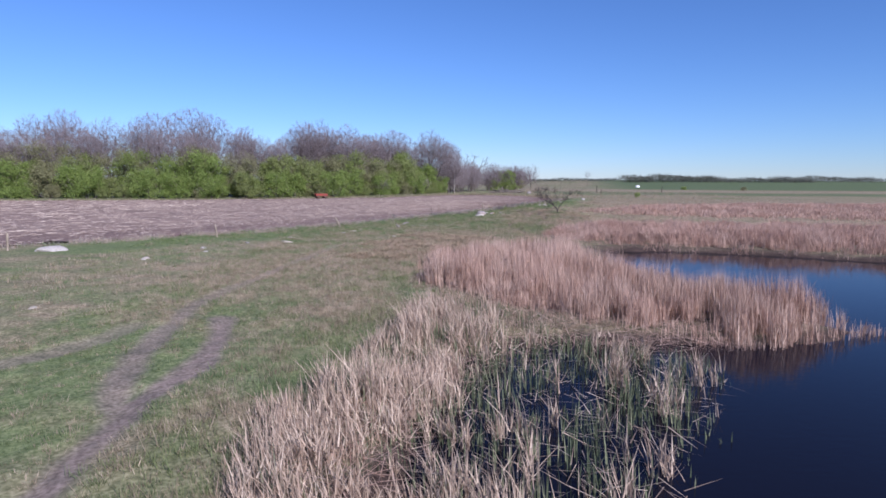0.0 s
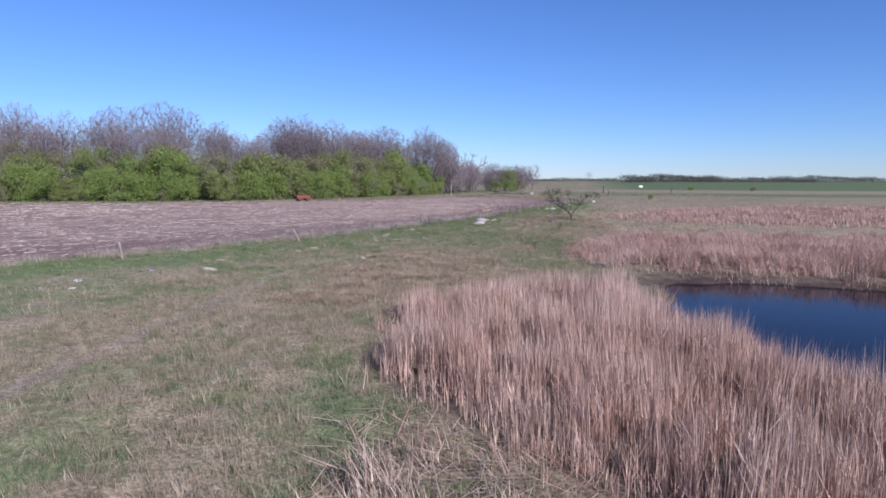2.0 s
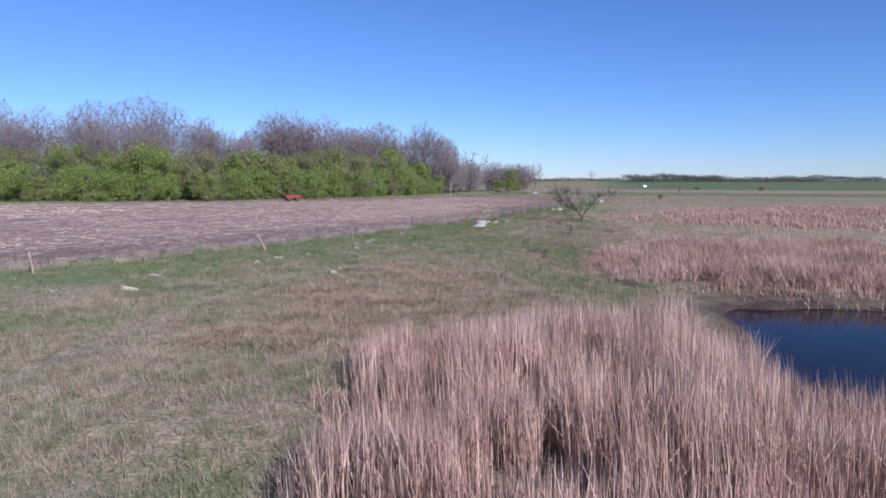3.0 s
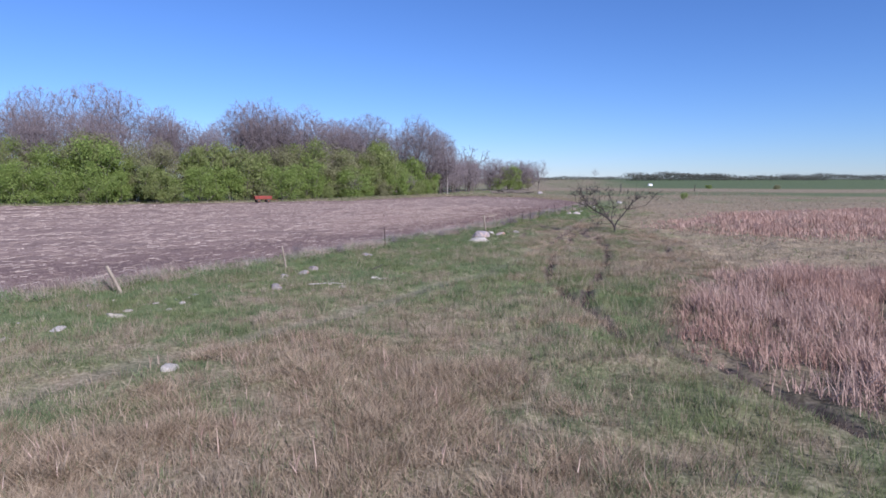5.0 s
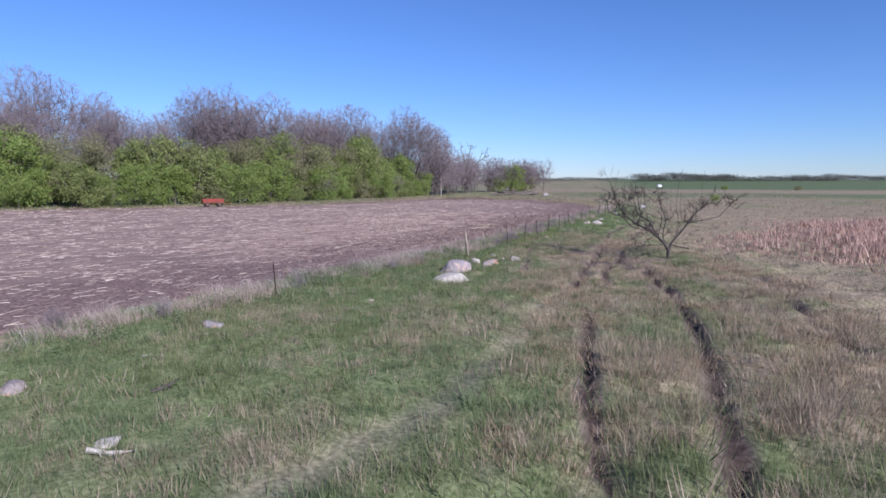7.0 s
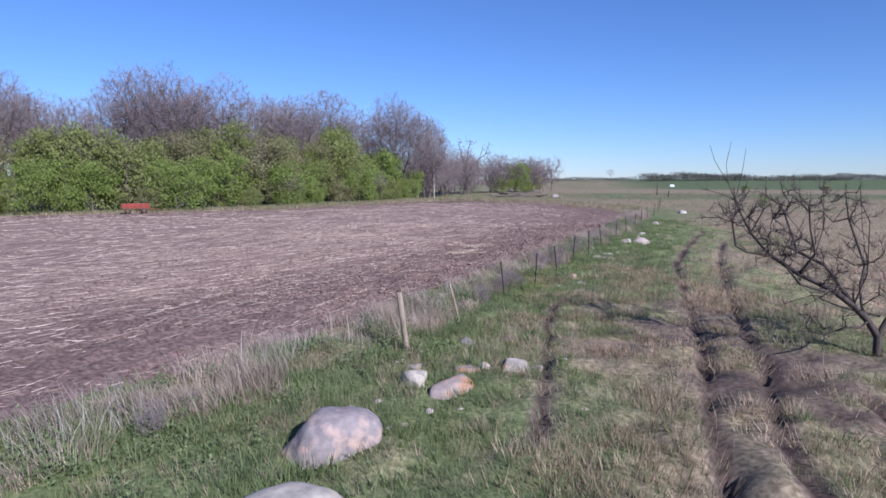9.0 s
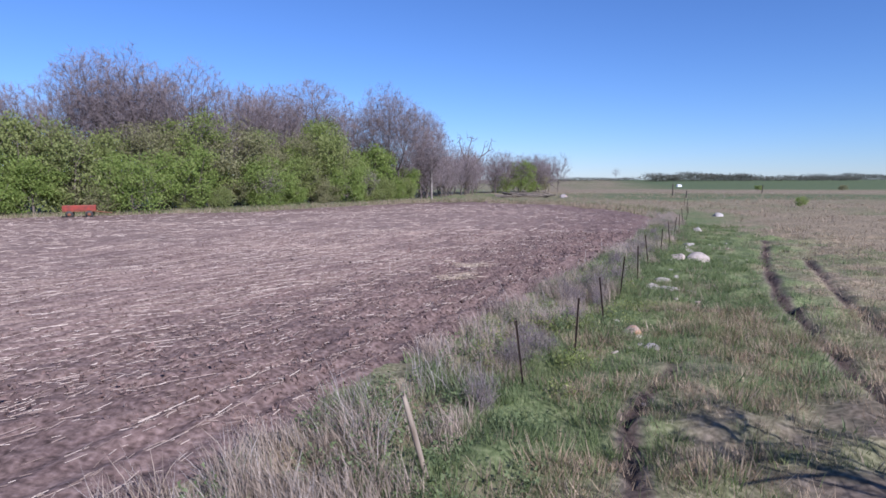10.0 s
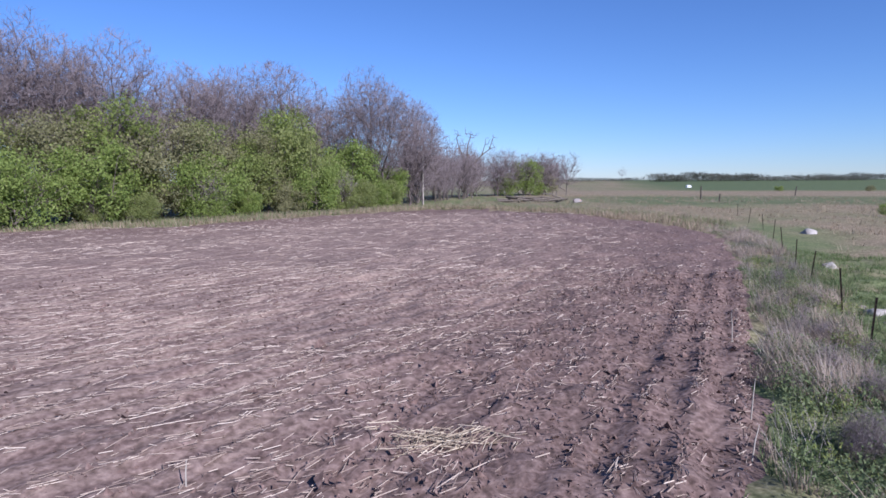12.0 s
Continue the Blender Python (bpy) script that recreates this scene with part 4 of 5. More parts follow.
grass("dry_grass", "dry matted tan grass tufts", HAY, 66000, 18, 0.23, 0.011, 0.15, lambda d: 0.2 + 0.85 * d, NEXT, 0.8)


def weed_strip(name, label, mat, count, tall, wide, lo, hi, patchy, seg=2):
    """Tall weeds on the unmown strip between the tilled soil and the fence."""
    k = rng.uniform(0.8, len(FENCE) - 1.001, count)
    way, j = np.array(FENCE), k.astype(int)
    x, y = (way[j] + (way[j + 1] - way[j]) * (k - j)[:, None]).T + rng.uniform(-4, 4, (2, count))
    edge = -within(x, y, FIELD) + 0.9 * (fnoise(x, y, 1.5, 61) - 0.5)
    fence = line_gap(x, y, FENCE)
    ok = (edge > lo) & (edge < hi) & (fence < 4.2) & (fnoise(x, y, 0.8, 63) > 0.46) & (patchy * (fnoise(x, y, 2.6, 67) - 0.5 - 0.05 * smooth(y, 109, 115) * (1 - smooth(y, 136, 142))) > -0.03)
    x, y = x[ok], y[ok]
    n = len(x)
    h = tall * (0.05 + 1.9 * fnoise(x, y, 1.0, 65)) * rng.uniform(0.5, 1.3, n)
    v, f = gather([blades(x, y, height(x, y) - 0.02, h, wide * rng.uniform(0.6, 1.4, n), h * rng.uniform(0.1, 0.95, n), 6.28 * fnoise(x, y, 1.1, 66) + rng.normal(0, 1.0, n), 0.5, seg)])
    tagged(part(name, np_mesh(name, v, f), mat), label, "weeds", kind="stuff")


def far_verge():
    """Tan and green grass between the field's far edge and the wood."""
    x, y = rng.uniform(-95, 34, 420000), rng.uniform(118, 205, 420000)
    edge = -within(x, y, FIELD)
    ok = (edge > 0) & (edge < 6) & (line_gap(x, y, FENCE) > 4)
    x, y, edge = x[ok], y[ok], edge[ok]
    tan = rng.random(len(x)) < 0.66 - 0.08 * edge + 0.5 * (fnoise(x, y, 5, 69) - 0.5) + 0.3 * smooth(x, -12, 0)
    for name, mat, pick, label in (("verge_grass", HAY, tan, "tan rough grass between field and wood"), ("verge_weeds", GRASS, ~tan, "green weeds between field and wood")):
        n = int(pick.sum())
        h = rng.uniform(0.2, 0.55, n) * (1 + 0.8 * smooth(x[pick], -30, -8) * fnoise(x[pick], y[pick], 4, 70))
        v, f = gather([blades(x[pick], y[pick], height(x[pick], y[pick]) - 0.02, h, rng.uniform(0.03, 0.07, n), h * rng.uniform(0.1, 0.6, n), rng.uniform(0, 6.28, n), 0.5, 1)])
        tagged(part(name, np_mesh(name, v, f), mat), label, "grass", kind="stuff")


far_verge()


def leafy_weeds(count, per, wide, leaf, mat, seed, lo, hi, label):
    """Broad-leaved weed clumps on the strip by the fence."""
    r = np.random.default_rng(seed)
    k = r.uniform(lo, hi, count)
    way, j = np.array(FENCE), k.astype(int)
    c = way[j] + (way[j + 1] - way[j]) * (k - j)[:, None] + r.normal(0, 1.0, (count, 2)) + np.array([-0.9, 0.5])
    c = c[(within(c[:, 0], c[:, 1], FIELD) < -0.35) & (fnoise(c[:, 0], c[:, 1], 1.8, seed) > 0.46)]
    tall = wide * r.uniform(0.6, 1.5, len(c))
    c3 = np.concatenate([c, (height(c[:, 0], c[:, 1]) + tall)[:, None]], 1)
    v, f = gather([leaves(r, c3, per, wide, leaf, 0.8)])
    v[:, 2] = np.maximum(v[:, 2], np.repeat(height(v[::3, 0], v[::3, 1]), 3))
    tagged(part("leafy_weeds", np_mesh("leafy_weeds", v, f), mat), label, "weeds", kind="stuff")


WEED_LIME = blade_material("yellow_green_weeds", [(0.0, (0.12, 0.155, 0.045)), (0.5, (0.21, 0.25, 0.075)), (1.0, (0.36, 0.37, 0.13))], 0.4, tuft=0.3, share=0.5)
leafy_weeds(900, 60, 0.13, 0.062, WEED, 91, 2.5, 9.0, "clumps of grey-green broad leaves along the fence")
leafy_weeds(420, 130, 0.17, 0.055, WEED, 92, 8.6, 12.4, "dense dark green weed clumps beside the soil")
leafy_weeds(190, 110, 0.15, 0.055, WEED_LIME, 93, 8.2, 12.4, "yellow-green leafy weed clumps beside the soil")
plant("dead_bush", SCRUB[1], (BARK_PALE, TWIG_PALE), PP, "pale grey leafless bush at the edge of the soil", "dead bushes along the fence", -6.1, 75.6, 40, 0.2, "bush", 0.02)
r = np.random.default_rng(38)
for i in range(46):
    k = r.uniform(3.4, 12.6) if i < 14 else r.uniform(8.2, 12.2)
    (ax, ay), (bx, by) = FENCE[int(k)], FENCE[int(k) + 1]
    off, f = r.uniform(0.15, 1.45), k - int(k)
    x, y = ax + (bx - ax) * f - off * 0.85, ay + (by - ay) * f + off * 0.4
    if within(x, y, FIELD) < -0.3:
        plant("dead_bush", SCRUB[i % 4], (BARK_PALE, TWIG_PALE if i % 3 else TWIG), PP, "small grey leafless bush among weeds by the fence", "dead bushes along the fence", x, y, 40 * i, r.uniform(0.11, 0.2), "bush", 0.02)


weed_strip("dry_weeds", "tall dry pale weeds along the fence", HAY_PALE, 280000, 0.42, 0.012, 0.1, 2.8, 1)
weed_strip("green_weeds", "low green weeds along the fence", WEED, 150000, 0.26, 0.018, 0.0, 3.4, -1)
weed_strip("dead_stems", "thin grey dead stems along the fence", TWIG_PALE, 60000, 0.52, 0.009, 0.1, 2.4, 0)
grass("far_grass", "rough tan and green grass of the wider pasture", HAY, 12000, 8, 0.32, 0.05, 0.35, lambda d: np.clip(1.1 * d - 0.35, 0, 1), (-30, 90, 118, 260), 2.2)


# ---- straw on the field ----
def straws(x, y, ln, w, turn, lift):
    """Thin stalks lying nearly flat, a low ridge each."""
    n = len(x)
    dx, dy = np.cos(turn), np.sin(turn)
    z = field_height(x, y) + lift
    tip = rng.normal(0, 0.05, n) * ln
    rows = []
    for k, up in ((-0.5, -1), (0.5, 1)):
        cx, cy, cz = x + dx * ln * k, y + dy * ln * k, z + tip * up
        rows += [np.stack([cx - dy * w / 2, cy + dx * w / 2, cz], -1), np.stack([cx, cy, cz + w * 0.6], -1), np.stack([cx + dy * w / 2, cy - dx * w / 2, cz], -1)]
    v = np.stack(rows, 1).reshape(-1, 3)
    b = np.arange(n)[:, None] * 6
    return v, np.concatenate([b + np.array([[0, 1, 4, 3]]), b + np.array([[1, 2, 5, 4]])]), np.zeros((0, 3), int)


def field_straw(count, box, long, wide, mess=0.38):
    x, y = rng.uniform(box[0], box[1], count), rng.uniform(box[2], box[3], count)
    a = row_heading(x, y)
    across = -x * np.sin(a) + y * np.cos(a)
    on_row = 0.5 + 0.5 * np.cos(across * 2 * math.pi / 0.76)
    down = x * np.cos(a) + y * np.sin(a)
    odds = (0.10 + 0.9 * on_row ** 4) * smooth(fnoise(down * 0.30, across * 1.1, 1.0, 71), 0.28, 0.64)
    ins = within(x, y, FIELD)
    ok = (ins > 0.1) & (rng.random(count) < odds * (0.65 + 0.35 * smooth(ins, 2, 8)))
    if box[0] < -20:
        ok &= ((x < -11) | (y < 91) | (y > 133)) & ((box[0] > -100) | (x < -45) | (y < 60))
    x, y, a = x[ok], y[ok], a[ok]
    n = len(x)
    ln = long * rng.gamma(2.2, 0.36, n) + 0.05
    return straws(x, y, ln, wide * rng.uniform(0.6, 1.4, n), a + rng.normal(0, mess, n), rng.uniform(0.0, 0.03, n))


v, f = gather([field_straw(100000, (-12, 28, 90, 134), 0.29, 0.013, 0.28), field_straw(80000, (-2, 28, 98, 134), 0.13, 0.013, 0.7), field_straw(170000, (-45, 28, 60, 180), 0.36, 0.022, 0.3), field_straw(150000, (-130, -20, 10, 140), 0.6, 0.035, 0.25)])
tagged(part("straw", np_mesh("straw", v, f), STRAW), "broken old straw lying along the tilled rows", "straw", kind="stuff")
for cx, cy in ((7.85, 112.5), (8.4, 115.3)):
    n = 190
    v, f = gather([straws(cx + rng.normal(0, 0.46, n), cy + rng.normal(0, 0.26, n), rng.uniform(0.1, 0.6, n), rng.uniform(0.008, 0.018, n), rng.normal(0.6, 0.9, n), rng.uniform(0.0, 0.12, n))])
    tagged(part("straw_clump", np_mesh("straw_clump", v, f), STRAW_GOLD), "loose clump of yellowish straw on the soil", "straw", "straw clumps", kind="stuff")


def clods(count):
    """Loose lumps of soil, uneven four-sided grains, thickest beside the fence."""
    x, y = rng.uniform(-8, 26, count), rng.uniform(98, 132, count)
    ins = within(x, y, FIELD)
    ok = (ins > 0.1) & (rng.random(count) < 1.0 - 0.85 * smooth(ins, 2, 9)) & (fnoise(x, y, 0.8, 73) > 0.38)
    x, y = x[ok], y[ok]
    n = len(x)
    size = rng.gamma(2.0, 0.013, n) + 0.012
    c = np.stack([x, y, field_height(x, y) + size * 0.2], -1)
    d = rng.normal(0, 1, (n, 4, 3))
    d /= np.linalg.norm(d, axis=2)[:, :, None]
    d[:, 3, 2] = np.abs(d[:, 3, 2]) + 0.4
    d[:, :3, 2] *= 0.4
    v = (c[:, None] + d * size[:, None, None]).reshape(-1, 3)
    b = np.arange(n)[:, None, None] * 4
    return v, (b + np.array([[[0, 1, 3], [1, 2, 3], [2, 0, 3]]])).reshape(-1, 3)


v, f = clods(90000)
tagged(part("soil_clods", np_mesh("soil_clods", v, f), SOIL), "loose brown lumps of tilled soil", "soil", kind="stuff")

# broken reeds lying on the bank
x, y = rng.uniform(-3, 10, 11000), rng.uniform(5, 29.5, 11000)
ok = (np.abs(line_gap(x, y, [(-2.0, 8), (-1.4, 14), (0.3, 18.5), (3, 21), (9, 20.9)])) < 1.5 * rng.random(11000) ** 0.7 + 0.1) | (within(x, y, [(-2, 18), (8, 19.6), (9, 21.4), (4.5, 24.4), (2.6, 26.4), (0.6, 27.8), (-1.4, 29.4)]) > rng.uniform(0, 1.2, 11000))
x, y = x[ok], y[ok]
n = len(x)
a = rng.uniform(0, 6.28, n)
ln = rng.uniform(0.4, 1.3, n)
base = np.maximum(height(x, y), WATER_Z) + rng.uniform(0.02, 0.28, n)
v, f = gather([blades(x, y, base, rng.uniform(-0.05, 0.3, n), rng.uniform(0.012, 0.03, n), ln, a, 0.0, 2)])
tagged(part("broken_reeds", np_mesh("broken_reeds", v, f), REED), "broken dead reeds lying flat on the muddy bank", "reeds", kind="stuff")


n = 850
x, y = rng.uniform(-1, 7.2, n), rng.uniform(7, 18.6, n)
ok = within(x, y, REEDS_FRONT) > 0.2
x, y, n = x[ok], y[ok], int(ok.sum())
v, f = gather([blades(x, y, WATER_Z + rng.uniform(0.02, 0.6, n), rng.uniform(-0.25, 0.25, n), rng.uniform(0.012, 0.026, n), rng.uniform(0.35, 1.0, n), rng.uniform(0, 6.28, n), 0.0, 2)])
tagged(part("snapped_reeds", np_mesh("snapped_reeds", v, f), REED_PALE), "snapped pale reeds leaning over dark water", "reeds", kind="stuff")


# ---- stones ----
def stone(x, y, size, mat, seed, label, flat=0.62, long=1.3, sink=0.52, group="stones along the fence", name="field_stone", turn=None):
    r = np.random.default_rng(seed)
    bm = bmesh.new()
    bmesh.ops.create_icosphere(bm, subdivisions=4 if size > 0.45 else 3 if size > 0.22 else 2, radius=0.5)
    off = Vector(r.uniform(0, 50, 3))
    cuts = [(Vector(r.normal(0, 1, 3)).normalized(), r.uniform(0.26, 0.42)) for _ in range(8)]
    for vert in bm.verts:
        p = vert.co
        for way, reach in cuts:
            over = p.dot(way) - reach
            if over > 0:
                p = p - way * over * 0.92
        p = p * (1 + (0.14 if size > 1 else 0.22) * noise.noise(p * 2.2 + off) + 0.04 * noise.noise(p * 7 + off))
        vert.co = Vector((p.x * size * long, p.y * size, p.z * size * flat * 1.25))
    me = bm_mesh("field_stone", bm)
    ob = part(name, me, mat, None)
    low = -min(v.co.z for v in me.vertices)
    ob.matrix_basis = pose(x, y, float(height(x, y)) + low * (1 - 2 * sink) - 0.02, r.normal(0, 6), r.normal(0, 6), r.uniform(0, 180) if turn is None else turn)
    return tagged(ob, label, "boulder" if size > 0.5 else "stone", group)


GREY_L, WHITE_L, RUST_L = "weathered grey boulder half sunk in grass", "pale whitish field stone lying in grass", "pinkish boulder with orange lichen in grass"
stone(5.25, 87.75, 1.38, STONE_PINK, 296, "large rounded grey boulder with pinkish lower side", 0.66, 1.25, 0.42, turn=14)
stone(5.2, 85.6, 1.36, STONE_WHITE, 297, "large flat pinkish white boulder in green grass", 0.46, 1.4, 0.5, turn=172)
for i, (x, y, size, k) in enumerate(((6.4, 90.8, 0.72, 1), (7.15, 90.3, 0.8, 2), (6.35, 91.7, 0.36, 0), (7.5, 91.4, 0.46, 2), (7.85, 91.5, 0.36, 1), (8.5, 91.8, 0.78, 0), (8.7, 94.3, 0.46, 2), (7.6, 93.9, 0.4, 0), (9.1, 91.9, 0.3, 2), (9.0, 96.0, 0.28, 1),
                                     (12.2, 104.1, 0.55, 2), (12.3, 102.8, 0.42, 0), (12.2, 105.5, 0.3, 1), (15.2, 109.9, 0.5, 1), (14.8, 110.5, 0.55, 1), (15.9, 109.8, 0.4, 1), (15.7, 112.4, 0.62, 1))):
    stone(x, y, size, (STONE, STONE_WHITE, STONE_RUST)[k], 300 + i, (GREY_L, WHITE_L, RUST_L)[k])
for i, (x, y, size, k) in enumerate(((19.5, 118.5, 1.5, 1), (18.4, 118.2, 0.8, 1), (20.4, 122, 0.6, 1), (21.5, 124.9, 0.8, 1), (21.9, 126, 0.7, 0), (22.3, 128.5, 0.4, 1), (25.6, 134.1, 0.9, 1), (34.1, 151, 1.2, 1), (5.3, 89.3, 0.42, 1), (6.0, 92.2, 0.3, 1), (12.3, 103.8, 0.3, 1), (16.6, 113.2, 0.4, 1), (17.2, 114.4, 0.34, 0))):
    stone(x, y, size * 0.8, (STONE, STONE_WHITE, STONE_RUST)[k], 340 + i, (GREY_L, WHITE_L, RUST_L)[k], 0.6, 1.25, 0.55)
for i, (x, y, size, k) in enumerate(((-4.2, 71.2, 0.62, 0), (-4.4, 69.8, 0.62, 0), (-5.2, 69.0, 0.5, 0), (-4.8, 66.1, 0.66, 0), (-1.9, 65.9, 0.36, 1), (-0.8, 68.6, 0.4, 1), (-2.2, 76.9, 0.6, 0), (-4.4, 54.7, 0.55, 1), (-8.9, 60.7, 0.6, 1), (-8.8, 61.5, 0.32, 1), (-8.4, 62.7, 0.28, 1), (-7.5, 62.9, 0.3, 1), (-7.6, 64.3, 0.3, 1), (-4.2, 71.4, 0.3, 1), (-7.5, 61.8, 0.25, 1), (-3.0, 65.2, 0.2, 1), (-2.6, 66.7, 0.24, 1))):
    stone(x, y, size, (STONE, STONE_WHITE, STONE_RUST)[k], 360 + i, (GREY_L, WHITE_L, RUST_L)[k], 0.5)
for i, (x, y, size, k) in enumerate(((-12.7, 50.0, 0.85, 1), (-13.3, 53.9, 0.6, 1), (-18.2, 46.4, 0.5, 1), (-19.5, 40.1, 0.5, 1), (-27.9, 43.5, 1.3, 1), (-16.6, 24.4, 0.4, 1), (-19.4, 39.5, 0.35, 1), (-15.8, 49.5, 0.45, 0), (-12.0, 47.2, 0.2, 1), (-9.6, 58.6, 0.45, 1), (-10.4, 57.4, 0.35, 1), (-17.2, 44.2, 0.3, 1))):
    stone(x, y, size, (STONE, STONE_WHITE, STONE_RUST)[k], 380 + i, (GREY_L, WHITE_L, RUST_L)[k], 0.45, 1.6)
small = np.random.default_rng(12)
for i in range(60):
    k = small.uniform(0.16, 0.9)
    j = min(int(k * (len(FENCE) - 1)), len(FENCE) - 2)
    f = k * (len(FENCE) - 1) - j
    off = small.gamma(2.0, 1.0) + 0.6
    x, y = FENCE[j][0] * (1 - f) + FENCE[j + 1][0] * f + off * 0.9, FENCE[j][1] * (1 - f) + FENCE[j + 1][1] * f - off * 0.45
    stone(x, y, small.uniform(0.10, 0.22), STONE_WHITE, 400 + i, "small pale field stone lying in grass", 0.6)


# ---- fence ----
fence = thing("fence", "old pasture fence of steel and leaning wooden posts", "fence")


def steel_post(x, y, lean_x, lean_y, tall=1.32):
    """A studded tee post: flange, web and a spade under ground."""
    bm = bmesh.new()
    for sx, sy, sz, cx, cy, cz in ((0.045, 0.007, tall + 0.3, 0, 0.012, tall / 2 - 0.15), (0.007, 0.032, tall + 0.3, 0, -0.007, tall / 2 - 0.15)):
        bmesh.ops.create_cube(bm, size=1, matrix=Matrix.Translation((cx, cy, cz)) @ Matrix.Diagonal((sx, sy, sz, 1)))
    for i in range(18):
        bmesh.ops.create_cube(bm, size=1, matrix=Matrix.Translation((0, 0.019, 0.12 + i * tall / 19)) @ Matrix.Diagonal((0.014, 0.012, 0.016, 1)))
    ob = part("steel_post", bm_mesh("steel_post", bm, False), STEEL, fence, "dark rusty steel tee post")
    ob.matrix_basis = pose(x, y, float(height(x, y)), lean_x, lean_y, 25)


def wood_post(x, y, lean_x, lean_y, tall, thick):
    r = np.random.default_rng(int(1000 + x * 10))
    bm = bmesh.new()
    rings = []
    for k in range(7):
        z = -0.3 + (tall + 0.3) * k / 6
        ring = []
        for j in range(9):
            a = 6.283 * j / 9
            rad = thick / 2 * (1.12 - 0.16 * k / 6) * (1 + 0.10 * r.normal())
            ring.append(bm.verts.new((rad * math.cos(a), rad * math.sin(a), z + (0.03 * r.normal() if k == 6 else 0))))
        rings.append(ring)
    for a, b in zip(rings, rings[1:]):
        for j in range(9):
            bm.faces.new((a[j], a[(j + 1) % 9], b[(j + 1) % 9], b[j]))
    bm.faces.new(rings[-1])
    ob = part("wooden_post", bm_mesh("wooden_post", bm), POST_WOOD, fence, "weathered pale wooden post")
    ob.matrix_basis = pose(x, y, float(height(x, y)), lean_x, lean_y, 0)


STEEL, nt, sh = material("rusty_steel", 0.7, 0.4)
nt.links.new(ramp(nt, noise_node(nt, 0.06, 5, object_coords(nt)), [(0.35, (0.030, 0.024, 0.022)), (0.65, (0.085, 0.055, 0.042))]), sh.inputs["Base Color"])
sh.inputs["Metallic"].default_value = 0.5
POST_WOOD = bark_material("post_wood", (0.16, 0.125, 0.095), (0.34, 0.285, 0.225))
for i, (x, y) in enumerate(((-1.5, 81.5), (9.05, 99.9), (10.4, 102.0), (11.8, 105.1), (13.1, 108.4), (14.6, 111.6), (16.3, 115.8), (18.4, 120.5), (20.3, 124.6), (22.5, 130.2), (24.6, 135.1), (27.0, 140.8), (29.6, 147), (32.4, 154), (35.5, 163), (39, 173))):
    steel_post(x, y, (3, -5, 2, -3, 6)[i % 5], (-4, -5, 2, -6, 1)[i % 5], (1.35, 1.25, 1.4)[i % 3])
for x, y, lx, ly, tall, thick in ((6.1, 92.9, 2, -7, 1.42, 0.13), (7.4, 96.6, 4, -14, 1.2, 0.07), (-10.9, 65.0, 6, -22, 1.25, 0.14), (-5.8, 71.8, 3, -8, 1.15, 0.09), (-31, 43.5, 2, 4, 1.3, 0.16), (-20.2, 54.8, 3, -6, 1.2, 0.12)):
    wood_post(x, y, lx, ly, tall, thick)


# ---- driftwood sticks and a lone pole ----
def stick(x, y, ln, rad, turn, mat, label):
    r = np.random.default_rng(int(900 + 7 * x + y))
    limbs, tips = [], []
    grow(r, (0, 0, rad), (1, 0, 0.05), ln, rad, 1, limbs, tips, (0, 1), 0.5, 0.0, 0.4)
    v, f = gather(limbs)
    ob = part("stick", np_mesh("stick", v, f, True), mat)
    ob.matrix_basis = pose(x, y, float(height(x, y)) + 0.03, 0, 0, turn)
    tagged(ob, label, "branch", "fallen branches")


stick(-4.0, 55.9, 0.9, 0.03, -32, BARK_DARK, "dark crooked fallen branch in dry grass")
stick(-3.4, 66.2, 1.6, 0.03, 8, BARK_PALE, "pale thin fallen branch in green grass")
stick(-1.2, 71.0, 0.5, 0.04, 4, BARK_DARK, "dark short stick lying in green grass")
stick(-0.9, 68.2, 0.55, 0.06, 3, BARK_PALE, "pale split piece of wood in grass")
stick(-4.6, 75.2, 0.9, 0.03, 130, BARK_PALE, "pale dead branch beside the fence")
stick(19.8, 96.4, 1.7, 0.05, 125, BARK_DARK, "dark fallen branch beside the bare tree")


def stalk(x, y, tall, lean):
    v, f = gather([tube((0, 0, -0.1), (lean * 0.4, 0, tall * 0.6), 0.014, 0.011, 5), tube((lean * 0.4, 0, tall * 0.6), (lean, 0.02, tall), 0.011, 0.005, 5)])
    ob = part("dead_stalk", np_mesh("dead_stalk", v, f, True), BARK_PALE)
    ob.matrix_basis = pose(x, y, float(height(x, y)))
    tagged(ob, "pale dead stalk standing at the edge of the soil", "stalk", "dead stalks")


for x, y, tall, lean in ((5.1, 113.9, 0.45, 0.02), (13.6, 116.2, 0.75, 0.05), (15.6, 121.4, 0.8, -0.05), (2.6, 91.4, 0.9, 0.03), (4.6, 93.6, 0.7, -0.06), (13.0, 114.9, 0.6, 0.1)):
    stalk(x, y, tall, lean)


# ---- far things ----
def box_part(name, size, at, mat, parent, label="", turn=(0, 0, 0), bevel=0.03):
    bm = bmesh.new()
    bmesh.ops.create_cube(bm, size=1, matrix=Matrix.Diagonal((*size, 1)))
    bmesh.ops.bevel(bm, geom=bm.edges[:], offset=bevel, segments=1, affect="EDGES")
    ob = part(name, bm_mesh(name, bm, False), mat, parent, label)
    ob.matrix_basis = pose(*at, *turn)
    return ob


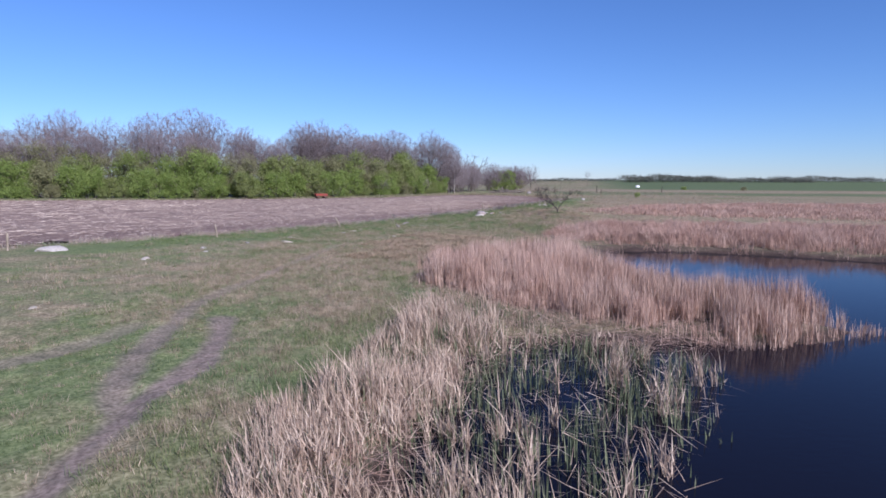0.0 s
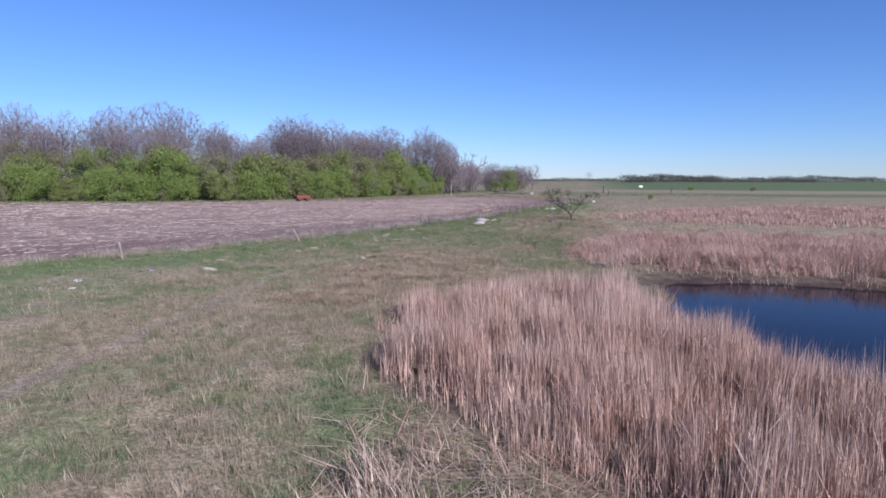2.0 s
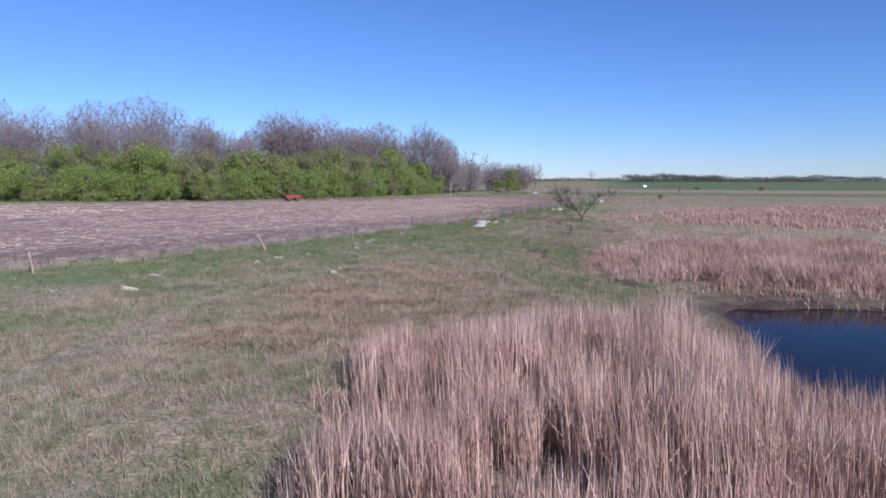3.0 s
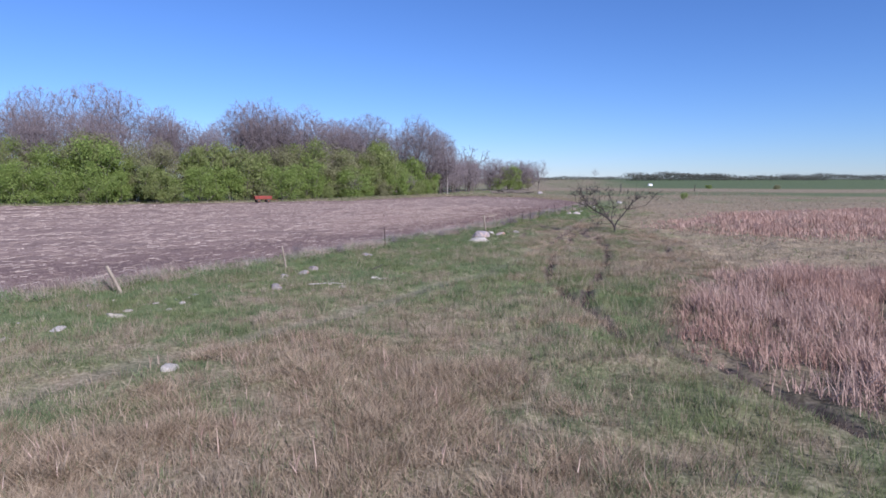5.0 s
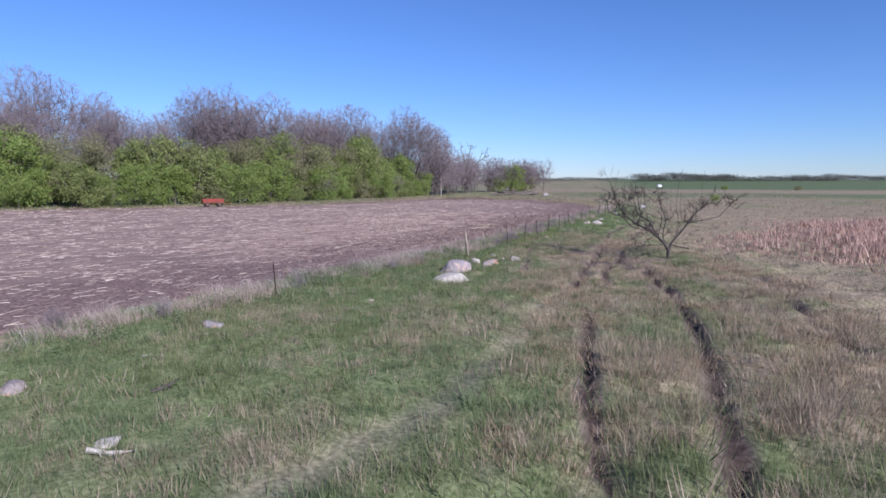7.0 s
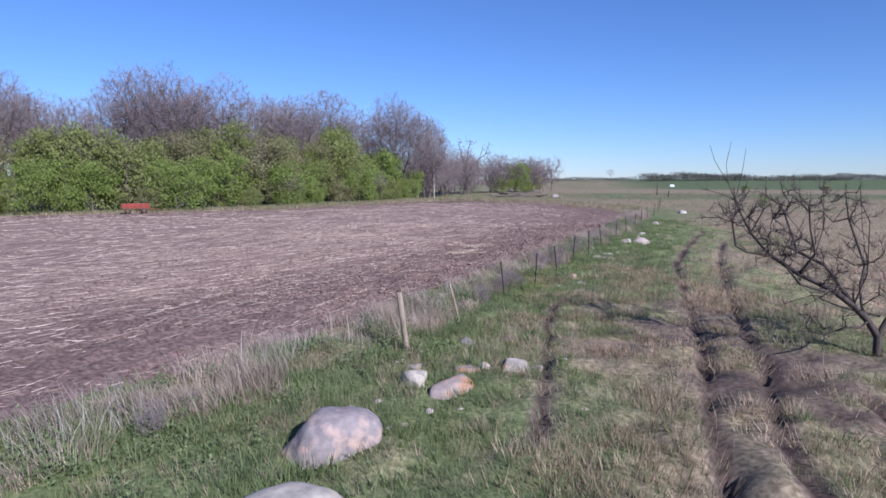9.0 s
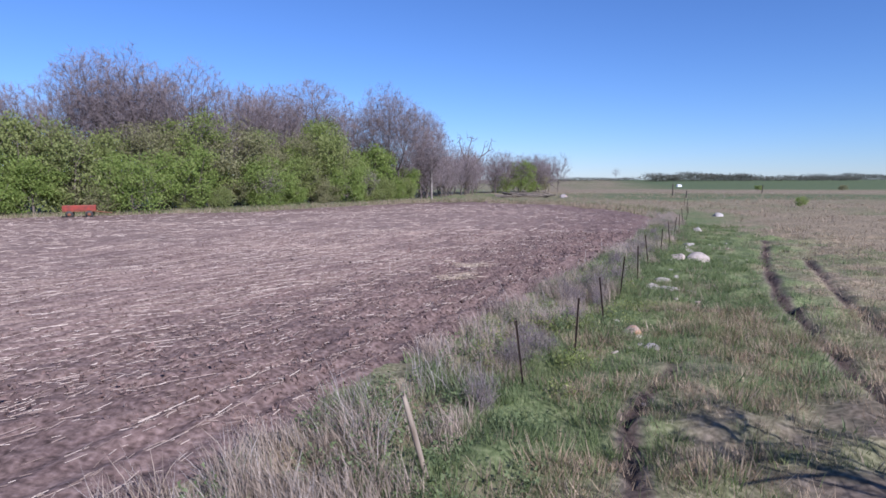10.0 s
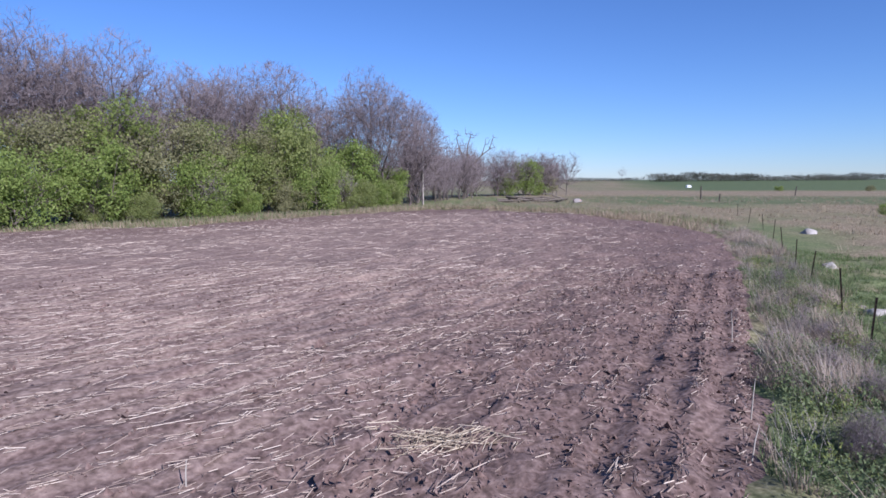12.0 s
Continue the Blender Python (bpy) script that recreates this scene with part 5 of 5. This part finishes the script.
def paint(name, a, b, rough=0.6):
    mat, nt, sh = material(name, rough, 0.4)
    nt.links.new(ramp(nt, noise_node(nt, 0.35, 5, object_coords(nt)), [(0.4, a), (0.62, b)]), sh.inputs["Base Color"])
    return mat


RED, RUST, RUBBER, WHITE, ROOF = paint("red_paint", (0.27, 0.045, 0.03), (0.17, 0.04, 0.03)), paint("rust", (0.20, 0.075, 0.04), (0.11, 0.05, 0.03), 0.9), paint("old_rubber", (0.03, 0.03, 0.03), (0.06, 0.055, 0.05), 0.9), paint("white_paint", (0.75, 0.75, 0.73), (0.82, 0.82, 0.80)), paint("roof_metal", (0.6, 0.6, 0.6), (0.75, 0.75, 0.75))


def wheel(parent, x, y, rad):
    bm = bmesh.new()
    bmesh.ops.create_cone(bm, cap_ends=True, segments=20, radius1=rad, radius2=rad, depth=0.22)
    bmesh.ops.bevel(bm, geom=[e for e in bm.edges if e.calc_face_angle(0) > 1], offset=0.05, segments=2, affect="EDGES")
    ob = part("wheel", bm_mesh("wheel", bm), RUBBER, parent, "worn black tyre")
    ob.matrix_basis = pose(x, y, rad - 0.05, 90, 0, 0)
    bm = bmesh.new()
    bmesh.ops.create_cone(bm, cap_ends=True, segments=14, radius1=rad * 0.5, radius2=rad * 0.45, depth=0.25)
    part("rim", bm_mesh("rim", bm), RUST, ob, "rusty steel rim")


trailer = thing("farm_trailer", "old rusty red farm trailer abandoned beside the wood", "trailer", m=pose(-29.6, 149.6, float(height(-29.6, 149.6)), 0, 0, 28))
box_part("bed", (2.9, 1.5, 0.12), (0, 0, 0.62), RUST, trailer, "rusty flat bed")
for sy in (-0.72, 0.72):
    box_part("side_board", (2.9, 0.06, 0.5), (0, sy, 0.93), RED, trailer, "faded red side board", (8 if sy < 0 else -8, 0, 0))
for sx in (-1.42, 1.42):
    box_part("end_board", (0.06, 1.4, 0.46), (sx, 0, 0.91), RED, trailer, "faded red end board")
box_part("drawbar", (1.5, 0.1, 0.1), (2.1, 0, 0.48), RUST, trailer, "", (0, 8, 0))
for wx in (-0.85, 0.85):
    for wy in (-0.72, 0.72):
        wheel(trailer, wx, wy, 0.36)

shed = thing("white_shed", "small white shed far out on the plain", "shed", m=pose(163, 519, float(height(163, 519)), 0, 0, 10))
box_part("wall", (3.0, 2.0, 1.1), (0, 0, 0.55), WHITE, shed)
for sy in (-1, 1):
    box_part("roof", (2.8, 1.25, 0.08), (0, sy * 0.54, 1.3), ROOF, shed, "pale metal roof slope", (-sy * 25, 0, 0))
box_part("door", (0.75, 0.06, 1.0), (-0.4, -1.02, 0.5), ROOF, shed, "grey door")

pile = thing("log_pile", "long low pile of grey logs and old boards past the field", "log pile", m=pose(22, 214, float(height(22, 214)), 0, 0, -6))
r = np.random.default_rng(77)
for i in range(16):
    v, f = gather([tube((-1.4, 0, 0), (1.4, 0, 0), r.uniform(0.12, 0.24), r.uniform(0.10, 0.18), 8)])
    log = part("log", np_mesh("log", v, f, True), BARK, pile)
    log.matrix_basis = pose(-5.2 + 10.4 * i / 15 + r.normal(0, 0.3), r.normal(0, 0.5), 0.2 + 0.28 * (i % 3), r.normal(0, 3), r.normal(0, 6), r.normal(0, 22))
stone(29.5, 212, 1.25, STONE, 500, "large weathered boulder beside the log pile", 0.6, 1.3, 0.3, "", "boulder")

pole = thing("wooden_pole", "slim grey wooden pole beside the wood", "pole", m=pose(3.6, 203, float(height(3.6, 203))))
v, f = gather([tube((0, 0, -0.3), (0, 0, 8.4), 0.13, 0.09, 9)])
part("shaft", np_mesh("shaft", v, f, True), BARK_PALE, pole)
for i, (x, y, h) in enumerate(((56.5, 227.6, 2.6), (55, 215.5, 1.4), (91, 257.6, 2.2))):
    far_post = thing("far_post", "dark wooden post standing out on the plain", "post", "far posts", m=pose(x, y, float(height(x, y)), 0, 3 * i, 0))
    v, f = gather([tube((0, 0, -0.3), (0, 0, h), 0.14, 0.11, 8)])
    part("shaft", np_mesh("shaft", v, f, True), BARK_DARK, far_post)

plant("bare_tree", bare_tree(99, 14.5, 0.62, 0.45, 60, 700, 1.0, 0.055), (BARK_MID, TWIG), PP, "lone bare tree far out on the plain", "", 134, 575, 20, 1.0)
BUSH_RUST = blade_material("rusty_leaves", [(0.0, (0.16, 0.085, 0.045)), (1.0, (0.28, 0.16, 0.08))], 0.2)
plant("far_bush", LEAFY[0], (BARK, BUSH_RUST), PP, "rusty brown bush far out on the plain", "far bushes", 140, 360, 0, 0.6, "bush", 0, 0.6)
plant("far_bush", LEAFY[1], (BARK, LEAF_DULL), PP, "dull green bush far out on the plain", "far bushes", 170, 350, 40, 0.55, "bush", 0, 0.7)
plant("far_bush", LEAFY[2], (BARK, LEAF_DULL), PP, "low yellow-green bush in rough grass", "far bushes", 54, 172, 80, 0.22, "bush")


def far_wood(x0, y0, x1, y1, tall, deep, count, label):
    r = np.random.default_rng(int(x0))
    k = r.random(count)
    top = tall * (0.35 + 0.85 * fnoise(k * 260, k * 0, 16, 81))
    c = np.stack([x0 + (x1 - x0) * k + r.normal(0, deep, count), y0 + (y1 - y0) * k + r.normal(0, deep, count), top * r.random(count) ** 0.7], -1)
    c[:, 2] += height(c[:, 0], c[:, 1])
    v, f = gather([leaves(r, c, 6, 1.1, 1.3)])
    tagged(part("far_wood", np_mesh("far_wood", v, f), LEAF_HAZED), label, "trees", kind="stuff")


# leaf colours paled and greyed: distance haze put into the base colour
LEAF_HAZED = blade_material("hazed_far_leaves", [(0.0, (0.075, 0.085, 0.065)), (0.6, (0.11, 0.115, 0.09)), (1.0, (0.16, 0.145, 0.125))], 0.2)
far_wood(285, 985, 440, 1000, 12, 8, 2600, "dark tree belt far off on the plain")
far_wood(430, 1000, 600, 1010, 7, 8, 1500, "low dark hedge far off on the plain")
far_wood(700, 1320, 930, 1340, 13, 9, 2400, "distant belt of trees on the horizon")
far_wood(200, 1500, 420, 1500, 8, 9, 1500, "thin dark line of trees on the horizon")
far_wood(930, 1400, 1500, 1300, 9, 9, 2400, "distant belt of trees on the horizon")
